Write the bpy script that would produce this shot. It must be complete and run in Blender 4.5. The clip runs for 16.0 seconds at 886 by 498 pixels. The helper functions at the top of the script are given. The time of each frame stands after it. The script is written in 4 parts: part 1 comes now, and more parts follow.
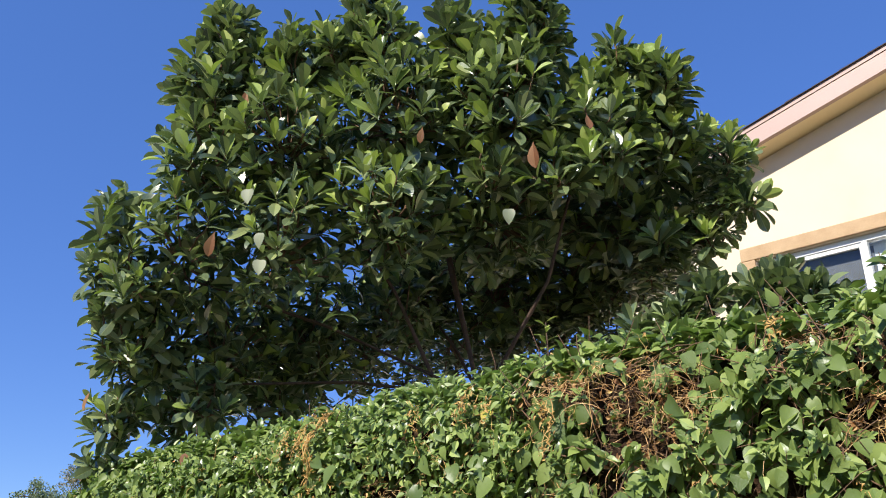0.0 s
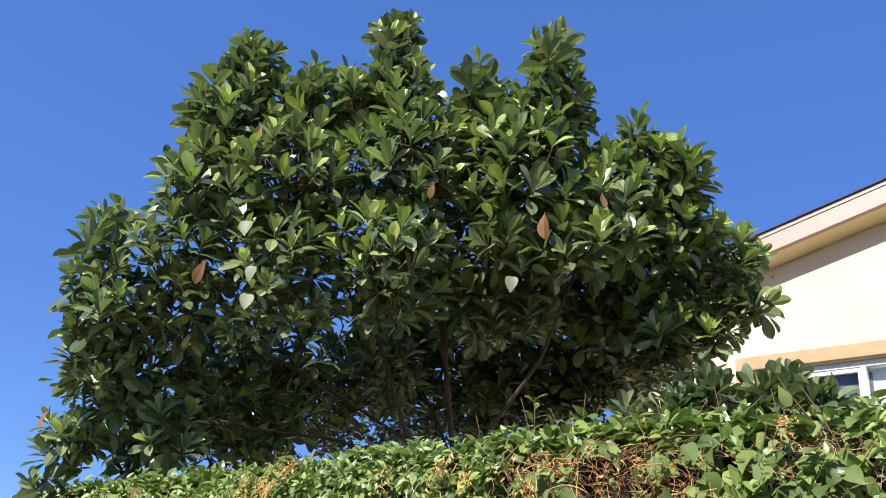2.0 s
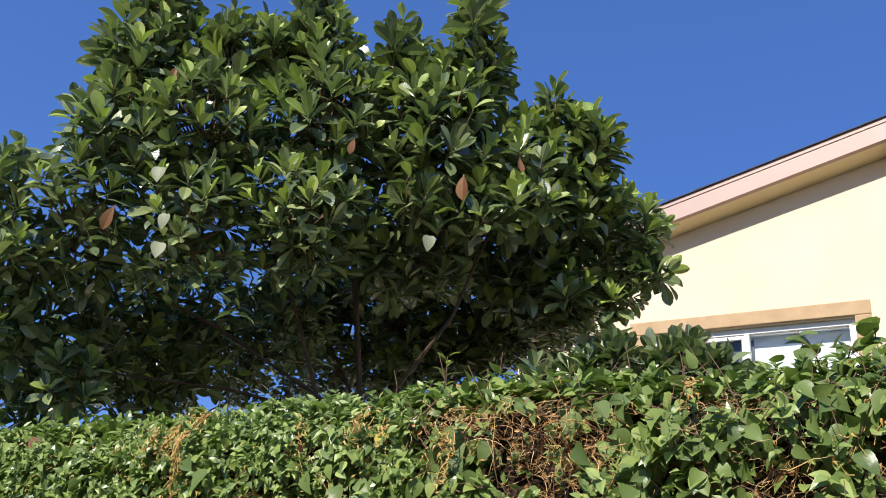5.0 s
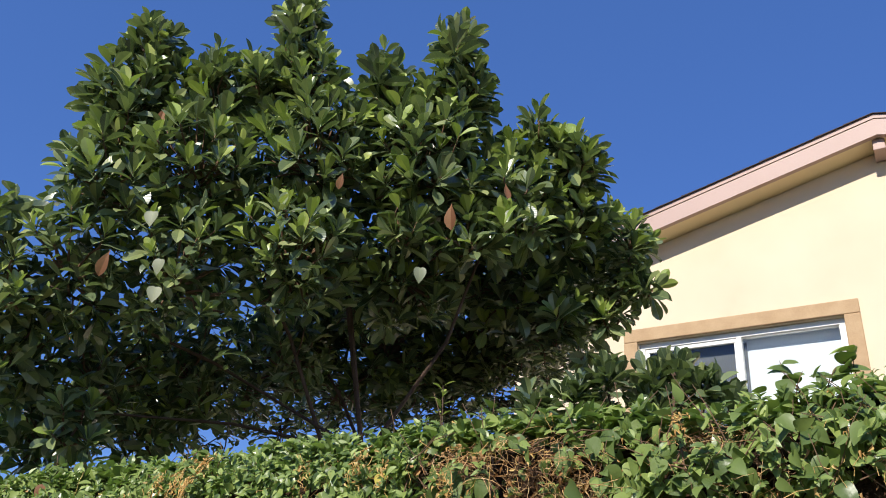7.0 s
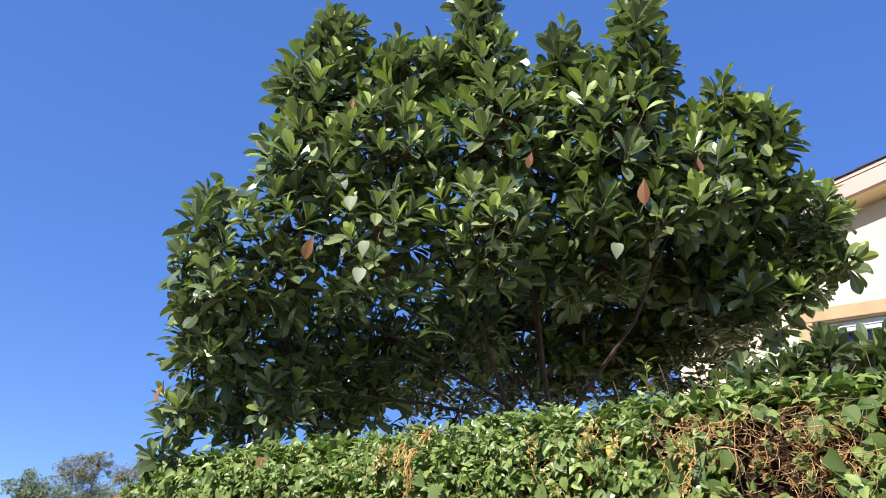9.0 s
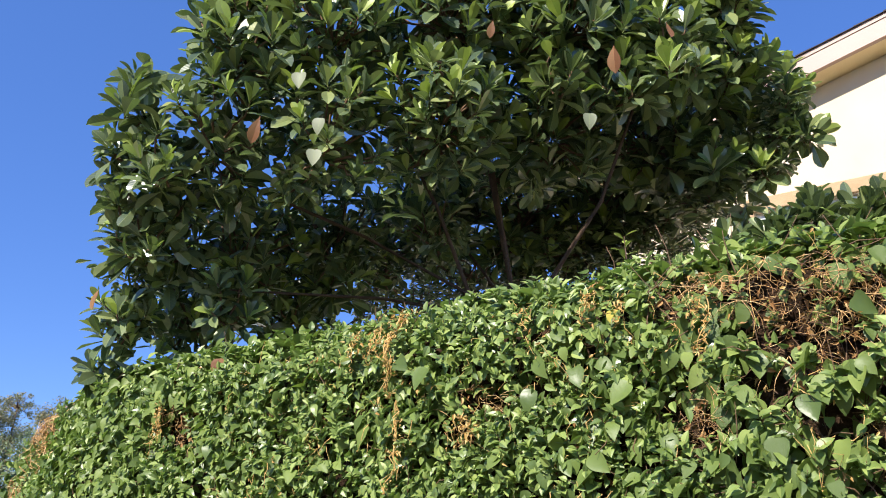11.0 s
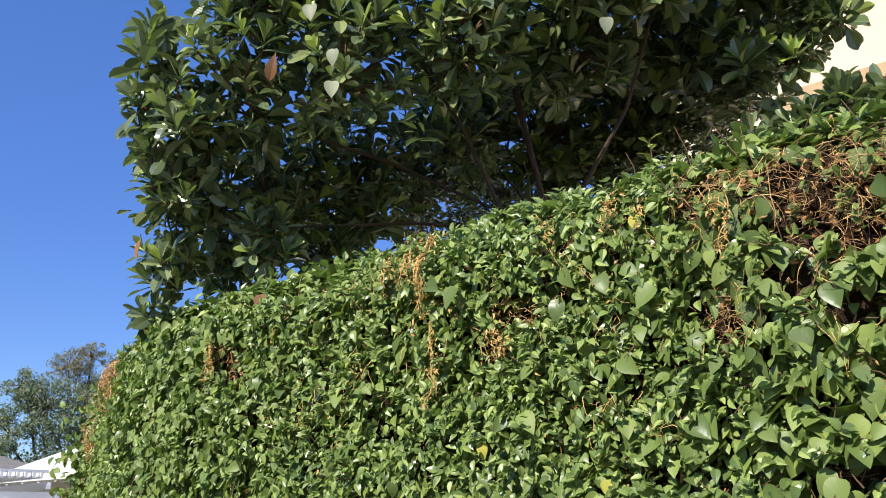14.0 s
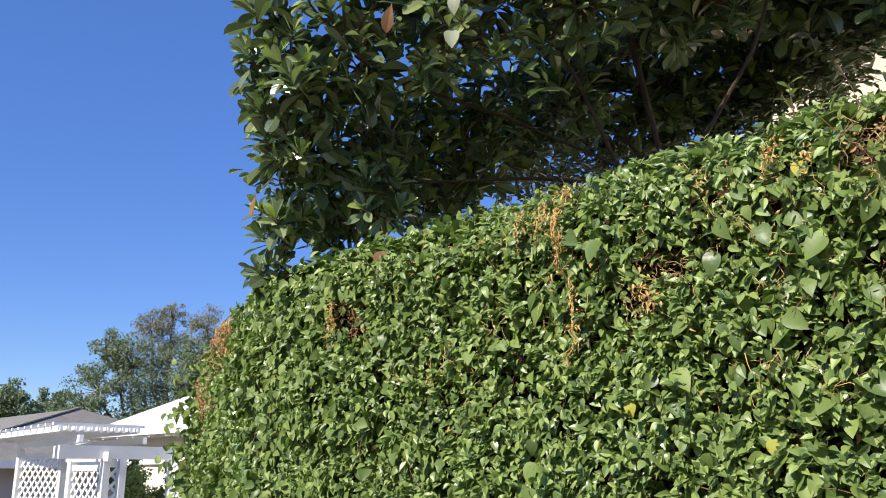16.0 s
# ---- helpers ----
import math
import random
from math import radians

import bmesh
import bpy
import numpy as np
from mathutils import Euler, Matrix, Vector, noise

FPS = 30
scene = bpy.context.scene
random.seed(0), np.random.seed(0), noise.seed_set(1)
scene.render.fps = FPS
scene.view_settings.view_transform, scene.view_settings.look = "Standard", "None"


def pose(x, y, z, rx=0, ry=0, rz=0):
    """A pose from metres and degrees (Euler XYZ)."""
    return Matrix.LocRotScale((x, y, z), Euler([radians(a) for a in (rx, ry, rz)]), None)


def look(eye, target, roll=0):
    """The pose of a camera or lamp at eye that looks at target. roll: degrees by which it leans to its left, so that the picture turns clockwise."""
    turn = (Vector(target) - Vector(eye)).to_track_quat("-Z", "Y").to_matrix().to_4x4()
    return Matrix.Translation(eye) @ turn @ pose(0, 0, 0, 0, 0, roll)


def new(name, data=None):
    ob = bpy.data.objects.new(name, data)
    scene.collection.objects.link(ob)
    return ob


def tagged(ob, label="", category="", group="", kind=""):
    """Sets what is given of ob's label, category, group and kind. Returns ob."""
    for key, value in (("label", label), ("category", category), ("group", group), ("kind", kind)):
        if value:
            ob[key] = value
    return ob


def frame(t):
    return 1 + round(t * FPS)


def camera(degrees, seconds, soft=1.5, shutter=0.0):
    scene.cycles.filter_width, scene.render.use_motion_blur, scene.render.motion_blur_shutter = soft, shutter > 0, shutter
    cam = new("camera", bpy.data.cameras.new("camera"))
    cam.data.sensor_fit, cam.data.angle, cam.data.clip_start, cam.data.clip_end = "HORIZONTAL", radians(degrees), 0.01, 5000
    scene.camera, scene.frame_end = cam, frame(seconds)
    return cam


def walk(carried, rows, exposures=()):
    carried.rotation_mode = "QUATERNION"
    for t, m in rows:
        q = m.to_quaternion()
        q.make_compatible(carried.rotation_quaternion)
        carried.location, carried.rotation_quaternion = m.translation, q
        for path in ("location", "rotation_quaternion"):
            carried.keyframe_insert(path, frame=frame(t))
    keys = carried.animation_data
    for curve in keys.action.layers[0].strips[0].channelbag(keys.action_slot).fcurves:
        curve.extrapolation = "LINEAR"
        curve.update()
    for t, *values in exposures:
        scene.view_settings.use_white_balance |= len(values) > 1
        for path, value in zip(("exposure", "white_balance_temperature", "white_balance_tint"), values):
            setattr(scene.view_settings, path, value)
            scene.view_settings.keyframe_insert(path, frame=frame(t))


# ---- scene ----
cam = camera(55.36, 16.0, soft=1.0)
walk(cam, [
    (0.0, look((0.373, 0.046, 1.647), (-1.396, 2.102, 2.929), 1.49)),
    (0.5, look((0.357, 0.054, 1.668), (-1.444, 2.002, 3.068), 5.52)),
    (1.0, look((0.362, 0.110, 1.651), (-1.539, 1.874, 3.159), 8.80)),
    (1.5, look((0.341, 0.195, 1.635), (-1.454, 2.068, 3.141), 10.12)),
    (2.0, look((0.262, 0.149, 1.640), (-1.427, 2.106, 3.163), 9.30)),
    (2.5, look((0.190, 0.093, 1.639), (-1.477, 2.058, 3.175), 11.98)),
    (3.0, look((0.165, 0.067, 1.633), (-1.467, 2.124, 3.085), 13.38)),
    (3.5, look((0.138, 0.075, 1.627), (-1.523, 2.206, 2.931), 11.40)),
    (4.0, look((0.155, 0.135, 1.613), (-1.433, 2.300, 2.952), 9.85)),
    (4.2, look((0.176, 0.150, 1.611), (-1.327, 2.345, 2.998), 9.51)),
    (6.3, look((0.245, -0.025, 1.633), (-1.167, 2.180, 3.099), 6.56)),
    (6.5, look((0.284, -0.015, 1.640), (-1.167, 2.179, 3.083), 5.89)),
    (7.0, look((0.274, -0.005, 1.691), (-1.123, 2.219, 3.142), 5.00)),
    (7.5, look((0.153, -0.079, 1.691), (-1.266, 2.080, 3.217), 6.41)),
    (8.0, look((0.076, -0.147, 1.660), (-1.403, 1.917, 3.258), 6.44)),
    (8.5, look((0.040, -0.145, 1.638), (-1.652, 1.792, 3.181), 7.93)),
    (9.0, look((0.014, -0.157, 1.603), (-1.747, 1.840, 2.985), 7.81)),
    (9.2, look((0.023, -0.167, 1.600), (-1.702, 1.895, 2.932), 7.29)),
    (11.3, look((-0.373, -0.008, 1.528), (-1.871, 2.308, 2.707), 1.24)),
    (11.5, look((-0.405, -0.043, 1.547), (-1.707, 2.385, 2.734), 1.91)),
    (12.0, look((-0.429, -0.098, 1.563), (-1.661, 2.462, 2.527), 3.34)),
    (12.5, look((-0.365, -0.054, 1.552), (-1.713, 2.442, 2.527), 2.40)),
    (13.0, look((-0.280, -0.004, 1.537), (-1.741, 2.412, 2.550), 0.37)),
    (13.5, look((-0.245, 0.009, 1.523), (-1.859, 2.360, 2.456), -0.66)),
    (14.0, look((-0.231, 0.007, 1.519), (-2.003, 2.252, 2.425), -0.95)),
    (14.5, look((-0.228, -0.008, 1.534), (-1.991, 2.223, 2.492), -0.66)),
    (15.0, look((-0.249, -0.033, 1.534), (-2.148, 2.137, 2.364), 1.18)),
    (15.5, look((-0.370, -0.024, 1.519), (-2.387, 2.068, 2.262), 0.82)),
    (16.0, look((-0.454, -0.078, 1.523), (-2.425, 2.047, 2.297), -0.27)),
], exposures=[(0.0, 0.69), (0.5, 0.68), (1.0, 0.86), (1.8, 0.86), (3.0, 0.74), (4.2, 0.70), (6.3, 0.42), (7.5, 0.46), (8.0, 0.56), (8.5, 0.76), (9.0, 0.88), (11.3, 0.88), (11.6, 0.84), (12.0, 0.70), (12.5, 0.74), (14.0, 0.70), (16.0, 0.64)])

# ---------------------------------------------------------------- light
SUN_EL, SUN_AZ = 35.0, 4.0          # degrees up; degrees from -y towards +x
world = bpy.data.worlds.new("sky")
scene.world = world
world.use_nodes = True
wn = world.node_tree.nodes
sky = wn.new("ShaderNodeTexSky")
sky.sky_type = "NISHITA"
sky.sun_disc = False
sky.sun_elevation = radians(SUN_EL)
sky.sun_rotation = radians(180.0 - SUN_AZ)
sky.air_density, sky.dust_density, sky.ozone_density = 1.0, 0.0, 4.0
wn["Background"].inputs["Strength"].default_value = 0.125
deeper = wn.new("ShaderNodeHueSaturation")
deeper.inputs["Hue"].default_value = 0.519
deeper.inputs["Saturation"].default_value = 1.2
world.node_tree.links.new(sky.outputs["Color"], deeper.inputs["Color"])
even = wn.new("ShaderNodeMix")                  # a clear dry sky, less bright at the horizon
even.data_type = "RGBA"
even.inputs[0].default_value = 0.45
even.inputs[7].default_value = (0.52, 1.28, 3.5, 1)
world.node_tree.links.new(deeper.outputs["Color"], even.inputs[6])
world.node_tree.links.new(even.outputs[2], wn["Background"].inputs["Color"])

sun = new("sun", bpy.data.lights.new("sun", "SUN"))
sun.data.energy, sun.data.angle, sun.data.color = 4.5, radians(0.55), (1.0, 0.94, 0.84)
toward_sun = Vector((math.sin(radians(SUN_AZ)) * math.cos(radians(SUN_EL)),
                     -math.cos(radians(SUN_AZ)) * math.cos(radians(SUN_EL)), math.sin(radians(SUN_EL))))
sun.matrix_world = look(toward_sun * 30, (0, 0, 0))


# ---------------------------------------------------------------- materials
def material(name, rough=0.6, spec=0.5):
    m = bpy.data.materials.new(name)
    m.use_nodes = True
    b = m.node_tree.nodes["Principled BSDF"]
    b.inputs["Roughness"].default_value = rough
    b.inputs["Specular IOR Level"].default_value = spec
    return m, m.node_tree.nodes, m.node_tree.links, b


def ramp(nodes, stops):
    r = nodes.new("ShaderNodeValToRGB")
    while len(r.color_ramp.elements) < len(stops):
        r.color_ramp.elements.new(0.5)
    for e, (at, c) in zip(r.color_ramp.elements, stops):
        e.position, e.color = at, (*c, 1)
    return r


def rough_stuff(name, stops, scale=6.0, rough=0.8, bump=0.4, fine=90.0, spec=0.3, depth=0.01):
    """A plain surface with blotches at one scale and grain with relief at a finer one."""
    m, n, l, b = material(name, rough, spec)
    co = n.new("ShaderNodeTexCoord")
    big, small = n.new("ShaderNodeTexNoise"), n.new("ShaderNodeTexNoise")
    big.inputs["Scale"].default_value, small.inputs["Scale"].default_value = scale, fine
    big.inputs["Detail"].default_value, small.inputs["Detail"].default_value = 5, 4
    for t in (big, small):
        l.new(co.outputs["Object"], t.inputs["Vector"])
    mix = n.new("ShaderNodeMath")
    mix.operation = "MULTIPLY_ADD"
    mix.inputs[1].default_value = 0.35
    l.new(small.outputs["Fac"], mix.inputs[0])
    sub = n.new("ShaderNodeMath")
    sub.operation = "MULTIPLY"
    sub.inputs[1].default_value = 0.65
    l.new(big.outputs["Fac"], sub.inputs[0])
    l.new(sub.outputs[0], mix.inputs[2])
    r = ramp(n, stops)
    l.new(mix.outputs[0], r.inputs["Fac"])
    l.new(r.outputs["Color"], b.inputs["Base Color"])
    bp = n.new("ShaderNodeBump")
    bp.inputs["Strength"].default_value, bp.inputs["Distance"].default_value = bump, depth
    l.new(small.outputs["Fac"], bp.inputs["Height"])
    l.new(bp.outputs["Normal"], b.inputs["Normal"])
    return m


def leaf_material(name, stops, rough=0.38, spec=0.5, through_light=0.25, glow_tint=(0.20, 0.34, 0.03), veins=0.0):
    """A leaf: its own shade leaf by leaf, a midrib and side veins, blotches, a waxy face and some light that passes through."""
    m, n, l, b = material(name, rough, spec)

    def calc(kind, a, c=None, d=None):
        k = n.new("ShaderNodeMath")
        k.operation = kind
        for slot, value in enumerate((a, c, d)):
            if value is None:
                continue
            if isinstance(value, (int, float)):
                k.inputs[slot].default_value = value
            else:
                l.new(value, k.inputs[slot])
        return k.outputs[0]

    geo, info = n.new("ShaderNodeNewGeometry"), n.new("ShaderNodeObjectInfo")
    own = calc("FRACT", calc("ADD", geo.outputs["Random Per Island"], info.outputs["Random"]))
    co, noi = n.new("ShaderNodeTexCoord"), n.new("ShaderNodeTexNoise")
    noi.inputs["Scale"].default_value, noi.inputs["Detail"].default_value = 45, 4
    l.new(co.outputs["Object"], noi.inputs["Vector"])
    shade = calc("ADD", own, calc("MULTIPLY_ADD", noi.outputs["Fac"], 0.22, -0.11))
    r = ramp(n, stops)
    l.new(shade, r.inputs["Fac"])
    colour, height = r.outputs["Color"], noi.outputs["Fac"]
    if veins:
        blade_at, split = n.new("ShaderNodeAttribute"), n.new("ShaderNodeSeparateXYZ")
        blade_at.attribute_name = "blade"
        l.new(blade_at.outputs["Vector"], split.inputs[0])
        across = calc("ABSOLUTE", split.outputs[0])
        row = calc("FRACT", calc("MULTIPLY", calc("MULTIPLY_ADD", across, -0.9, split.outputs[1]), 9.0))
        bulge = calc("SINE", calc("MULTIPLY", row, math.pi))
        rib = calc("LESS_THAN", across, 0.012)
        line = calc("MAXIMUM", rib, calc("MULTIPLY", calc("LESS_THAN", row, 0.16), 0.3))
        pale = n.new("ShaderNodeMix")
        pale.data_type = "RGBA"
        l.new(calc("MULTIPLY", line, veins), pale.inputs[0])
        l.new(colour, pale.inputs[6])
        pale.inputs[7].default_value = (0.36, 0.42, 0.16, 1)
        colour = pale.outputs[2]
        height = calc("MULTIPLY_ADD", bulge, 0.8, calc("MULTIPLY", noi.outputs["Fac"], 0.5))
    l.new(colour, b.inputs["Base Color"])
    l.new(calc("MULTIPLY_ADD", own, 0.22, rough - 0.11), b.inputs["Roughness"])
    bp = n.new("ShaderNodeBump")
    bp.inputs["Strength"].default_value, bp.inputs["Distance"].default_value = (0.06 if veins else 0.35), 0.004
    l.new(height, bp.inputs["Height"])
    l.new(bp.outputs["Normal"], b.inputs["Normal"])
    tr, mx = n.new("ShaderNodeBsdfTranslucent"), n.new("ShaderNodeMixShader")
    hue = n.new("ShaderNodeMix")
    hue.data_type = "RGBA"
    hue.inputs[0].default_value = 0.6
    l.new(colour, hue.inputs[6])
    hue.inputs[7].default_value = (*glow_tint, 1)
    l.new(hue.outputs[2], tr.inputs["Color"])
    mx.inputs["Fac"].default_value = through_light
    l.new(b.outputs["BSDF"], mx.inputs[1])
    l.new(tr.outputs["BSDF"], mx.inputs[2])
    l.new(mx.outputs["Shader"], n["Material Output"].inputs["Surface"])
    return m


TREE_LEAF = leaf_material("tree_leaf", [(0.0, (0.050, 0.075, 0.046)), (0.4, (0.102, 0.141, 0.074)),
                                        (0.75, (0.186, 0.232, 0.100)), (1.0, (0.32, 0.36, 0.14))], 0.22, 0.78, 0.22, (0.22, 0.34, 0.06), 0.35)
YOUNG_LEAF = leaf_material("young_tree_leaf", [(0.0, (0.19, 0.27, 0.06)), (0.5, (0.30, 0.39, 0.085)),
                                               (1.0, (0.44, 0.51, 0.14))], 0.36, 0.55, 0.28, (0.28, 0.42, 0.04), 0.3)
PALE_LEAF = leaf_material("pale_leaf", [(0.0, (0.17, 0.19, 0.12)), (0.5, (0.24, 0.26, 0.17)), (1.0, (0.31, 0.33, 0.22))], 0.55, 0.3, 0.12, (0.25, 0.3, 0.15), 0.3)
BROWN_LEAF = leaf_material("brown_leaf", [(0.0, (0.15, 0.065, 0.03)), (0.5, (0.22, 0.10, 0.045)), (1.0, (0.28, 0.15, 0.07))],
                           0.6, 0.3, 0.2, (0.35, 0.14, 0.04))
HEDGE_LEAF = leaf_material("hedge_leaf", [(0.0, (0.094, 0.142, 0.045)), (0.4, (0.180, 0.252, 0.070)),
                                          (0.8, (0.280, 0.360, 0.092)), (1.0, (0.38, 0.46, 0.13))], 0.38, 0.6, 0.28, (0.18, 0.36, 0.04), 0.25)
HEART_LEAF = leaf_material("heart_leaf", [(0.0, (0.096, 0.143, 0.042)), (0.45, (0.148, 0.208, 0.056)),
                                          (0.8, (0.200, 0.265, 0.066)), (1.0, (0.27, 0.34, 0.085))], 0.44, 0.35, 0.28, (0.20, 0.34, 0.03))
YELLOW_LEAF = leaf_material("yellow_leaf", [(0.0, (0.36, 0.38, 0.05)), (1.0, (0.58, 0.50, 0.10))], 0.5, 0.3, 0.3, (0.4, 0.34, 0.05))
STRAW = leaf_material("straw_leaflet", [(0.0, (0.40, 0.22, 0.07)), (0.5, (0.62, 0.40, 0.14)), (1.0, (0.74, 0.55, 0.24))], 0.7, 0.2, 0.25, (0.6, 0.36, 0.1))
DRY_LEAF = leaf_material("dry_leaf", [(0.0, (0.17, 0.075, 0.03)), (0.5, (0.36, 0.19, 0.075)), (1.0, (0.64, 0.42, 0.19))],
                         0.75, 0.2, 0.2, (0.4, 0.24, 0.1))
# leaf green paled and greyed, with the haze of distance put into the colour
FAR_LEAF_HAZED = leaf_material("far_leaf_hazed", [(0.0, (0.13, 0.17, 0.12)), (0.6, (0.22, 0.265, 0.16)), (1.0, (0.31, 0.345, 0.20))], 0.7, 0.2, 0.25)
FAR_LEAF_BROWN = leaf_material("far_leaf_brown", [(0.0, (0.15, 0.17, 0.10)), (0.6, (0.27, 0.25, 0.14)), (1.0, (0.38, 0.30, 0.17))], 0.6, 0.3, 0.2)
BARK = rough_stuff("bark", [(0.25, (0.045, 0.03, 0.022)), (0.6, (0.11, 0.068, 0.048)), (0.85, (0.18, 0.12, 0.09))], 14, 0.9, 0.8, 120)
TWIG = rough_stuff("twig_bark", [(0.25, (0.08, 0.045, 0.028)), (0.7, (0.19, 0.115, 0.065))], 20, 0.85, 0.4, 150)
DRY_TWIG = rough_stuff("dry_twig", [(0.3, (0.24, 0.10, 0.04)), (0.45, (0.54, 0.29, 0.12)), (0.6, (0.82, 0.57, 0.29))], 16, 0.8, 0.4, 150)
VINE_DRY = rough_stuff("dry_vine", [(0.2, (0.50, 0.29, 0.09)), (0.8, (0.74, 0.50, 0.20))], 12, 0.75, 0.4, 150)
# brown of wood, with the shade of the hedge's gaps put into the colour
CORE = rough_stuff("hedge_inside_shade", [(0.3, (0.022, 0.014, 0.010)), (0.55, (0.052, 0.030, 0.018)), (0.8, (0.11, 0.062, 0.034))], 26, 0.95, 1.0, 70, 0.1, 0.03)
STUCCO = rough_stuff("cream_stucco", [(0.25, (0.54, 0.425, 0.29)), (0.4, (0.66, 0.54, 0.39)), (0.6, (0.71, 0.585, 0.43)), (0.8, (0.74, 0.615, 0.48))], 1.6, 0.9, 0.25, 160, 0.2, 0.006)
TRIM = rough_stuff("tan_stucco", [(0.2, (0.36, 0.235, 0.13)), (0.5, (0.45, 0.31, 0.18)), (0.8, (0.53, 0.38, 0.23))], 9, 0.9, 0.5, 130, 0.2, 0.006)
FASCIA = rough_stuff("pinkish_fascia_paint", [(0.2, (0.40, 0.275, 0.235)), (0.8, (0.46, 0.325, 0.28))], 2.5, 0.5, 0.1, 60)
# soffit cream made brighter and warmer to stand for light bounced off the ground
SOFFIT = rough_stuff("soffit_bounce_paint", [(0.2, (0.72, 0.58, 0.34)), (0.8, (0.80, 0.66, 0.40))], 3, 0.8, 0.15, 60)
SHINGLE = rough_stuff("dark_shingle", [(0.2, (0.035, 0.028, 0.03)), (0.8, (0.10, 0.08, 0.08))], 7, 0.95, 0.7, 150)
VINYL = rough_stuff("white_vinyl", [(0.2, (0.78, 0.78, 0.76)), (0.8, (0.83, 0.83, 0.81))], 5, 0.35, 0.05, 90)
BLIND = rough_stuff("white_blind", [(0.2, (0.76, 0.77, 0.78)), (0.8, (0.82, 0.83, 0.84))], 3, 0.8, 0.1, 60)
SCREEN = rough_stuff("insect_screen", [(0.2, (0.10, 0.10, 0.10)), (0.8, (0.16, 0.16, 0.16))], 5, 0.7, 0.2, 300)
ROOM = rough_stuff("room_paint", [(0.2, (0.35, 0.34, 0.32)), (0.8, (0.42, 0.41, 0.39))], 3, 0.9)
WHITE_WOOD = rough_stuff("white_painted_wood", [(0.2, (0.72, 0.71, 0.69)), (0.8, (0.82, 0.81, 0.79))], 4, 0.55, 0.2, 70)
WHITE_ROOF = rough_stuff("white_roofing", [(0.2, (0.72, 0.70, 0.67)), (0.8, (0.80, 0.78, 0.75))], 2, 0.8, 0.3, 40)
GREY_SHINGLE = rough_stuff("grey_shingle", [(0.2, (0.17, 0.155, 0.135)), (0.5, (0.23, 0.21, 0.185)), (0.8, (0.30, 0.275, 0.245))], 4, 0.95, 0.8, 60)
BEIGE = rough_stuff("beige_stucco", [(0.2, (0.54, 0.45, 0.38)), (0.8, (0.62, 0.52, 0.45))], 2, 0.9, 0.3, 90)
CREAM_WALL = rough_stuff("pale_cream_stucco", [(0.2, (0.70, 0.63, 0.50)), (0.8, (0.78, 0.71, 0.58))], 2, 0.9, 0.3, 90)
SOIL = rough_stuff("soil_and_dry_grass", [(0.2, (0.09, 0.07, 0.045)), (0.5, (0.16, 0.13, 0.08)), (0.8, (0.14, 0.16, 0.07))], 1.4, 0.95, 0.8, 30)


def glass_material():
    m, n, l, b = material("window_glass", 0.03, 0.5)
    clear, gloss, mx, fres = (n.new("ShaderNodeBsdfTransparent"), n.new("ShaderNodeBsdfGlossy"),
                              n.new("ShaderNodeMixShader"), n.new("ShaderNodeFresnel"))
    clear.inputs["Color"].default_value = (0.86, 0.90, 0.92, 1)
    gloss.inputs["Roughness"].default_value = 0.02
    fres.inputs["IOR"].default_value = 1.5
    l.new(fres.outputs[0], mx.inputs["Fac"])
    l.new(clear.outputs[0], mx.inputs[1])
    l.new(gloss.outputs[0], mx.inputs[2])
    l.new(mx.outputs[0], n["Material Output"].inputs["Surface"])
    return m


GLASS = glass_material()


# ---------------------------------------------------------------- small builders
def thing(name, at, label, category, group=""):
    ob = new(name)
    ob.empty_display_size = 0.2
    ob.location = at
    tagged(ob, label, category, group)
    return ob


def finish(me, mat, smooth=False):
    me.materials.append(mat)
    if smooth:
        me.polygons.foreach_set("use_smooth", [True] * len(me.polygons))
    me.update()
    return me


def attach(ob, parent):
    """Parts are modelled in world places; this hangs them under their thing without moving them."""
    ob.parent = parent
    up = parent
    m = Matrix.Identity(4)
    while up is not None:
        m = Matrix.LocRotScale(up.location, up.rotation_euler, up.scale) @ m if up.parent is None else m
        up = up.parent
    ob.matrix_parent_inverse = m.inverted() if parent.parent is None else Matrix.Identity(4)
    return ob


def part(name, bm, mat, parent, label="", smooth=False):
    me = bpy.data.meshes.new(name)
    bm.to_mesh(me)
    bm.free()
    ob = new(name, finish(me, mat, smooth))
    if parent is not None:
        attach(ob, parent)
    return tagged(ob, label)


def mark_blades(me, places):
    """Where each point lies on its blade: across and along."""
    a = me.attributes.new("blade", "FLOAT_VECTOR", "POINT")
    a.data.foreach_set("vector", np.asarray(places, dtype=np.float32).ravel())


def crease(me):
    """A sharp fold along the midrib of every blade (the middle one of each three points)."""
    ends = np.empty(2 * len(me.edges), dtype=np.int32)
    me.edges.foreach_get("vertices", ends)
    a, b = ends[0::2] % 3, ends[1::2] % 3
    me.edges.foreach_set("use_edge_sharp", ((a == 1) & (b == 1)).tolist())


def raw_part(name, verts, faces, mat, parent, label="", kind="", smooth=True, ribbed=False, places=None):
    me = bpy.data.meshes.new(name)
    me.from_pydata([tuple(v) for v in verts], [], faces)
    ob = new(name, finish(me, mat, smooth))
    if ribbed:
        crease(me)
    if places is not None:
        mark_blades(me, places)
    if parent is not None:
        attach(ob, parent)
    return tagged(ob, label, kind=kind)


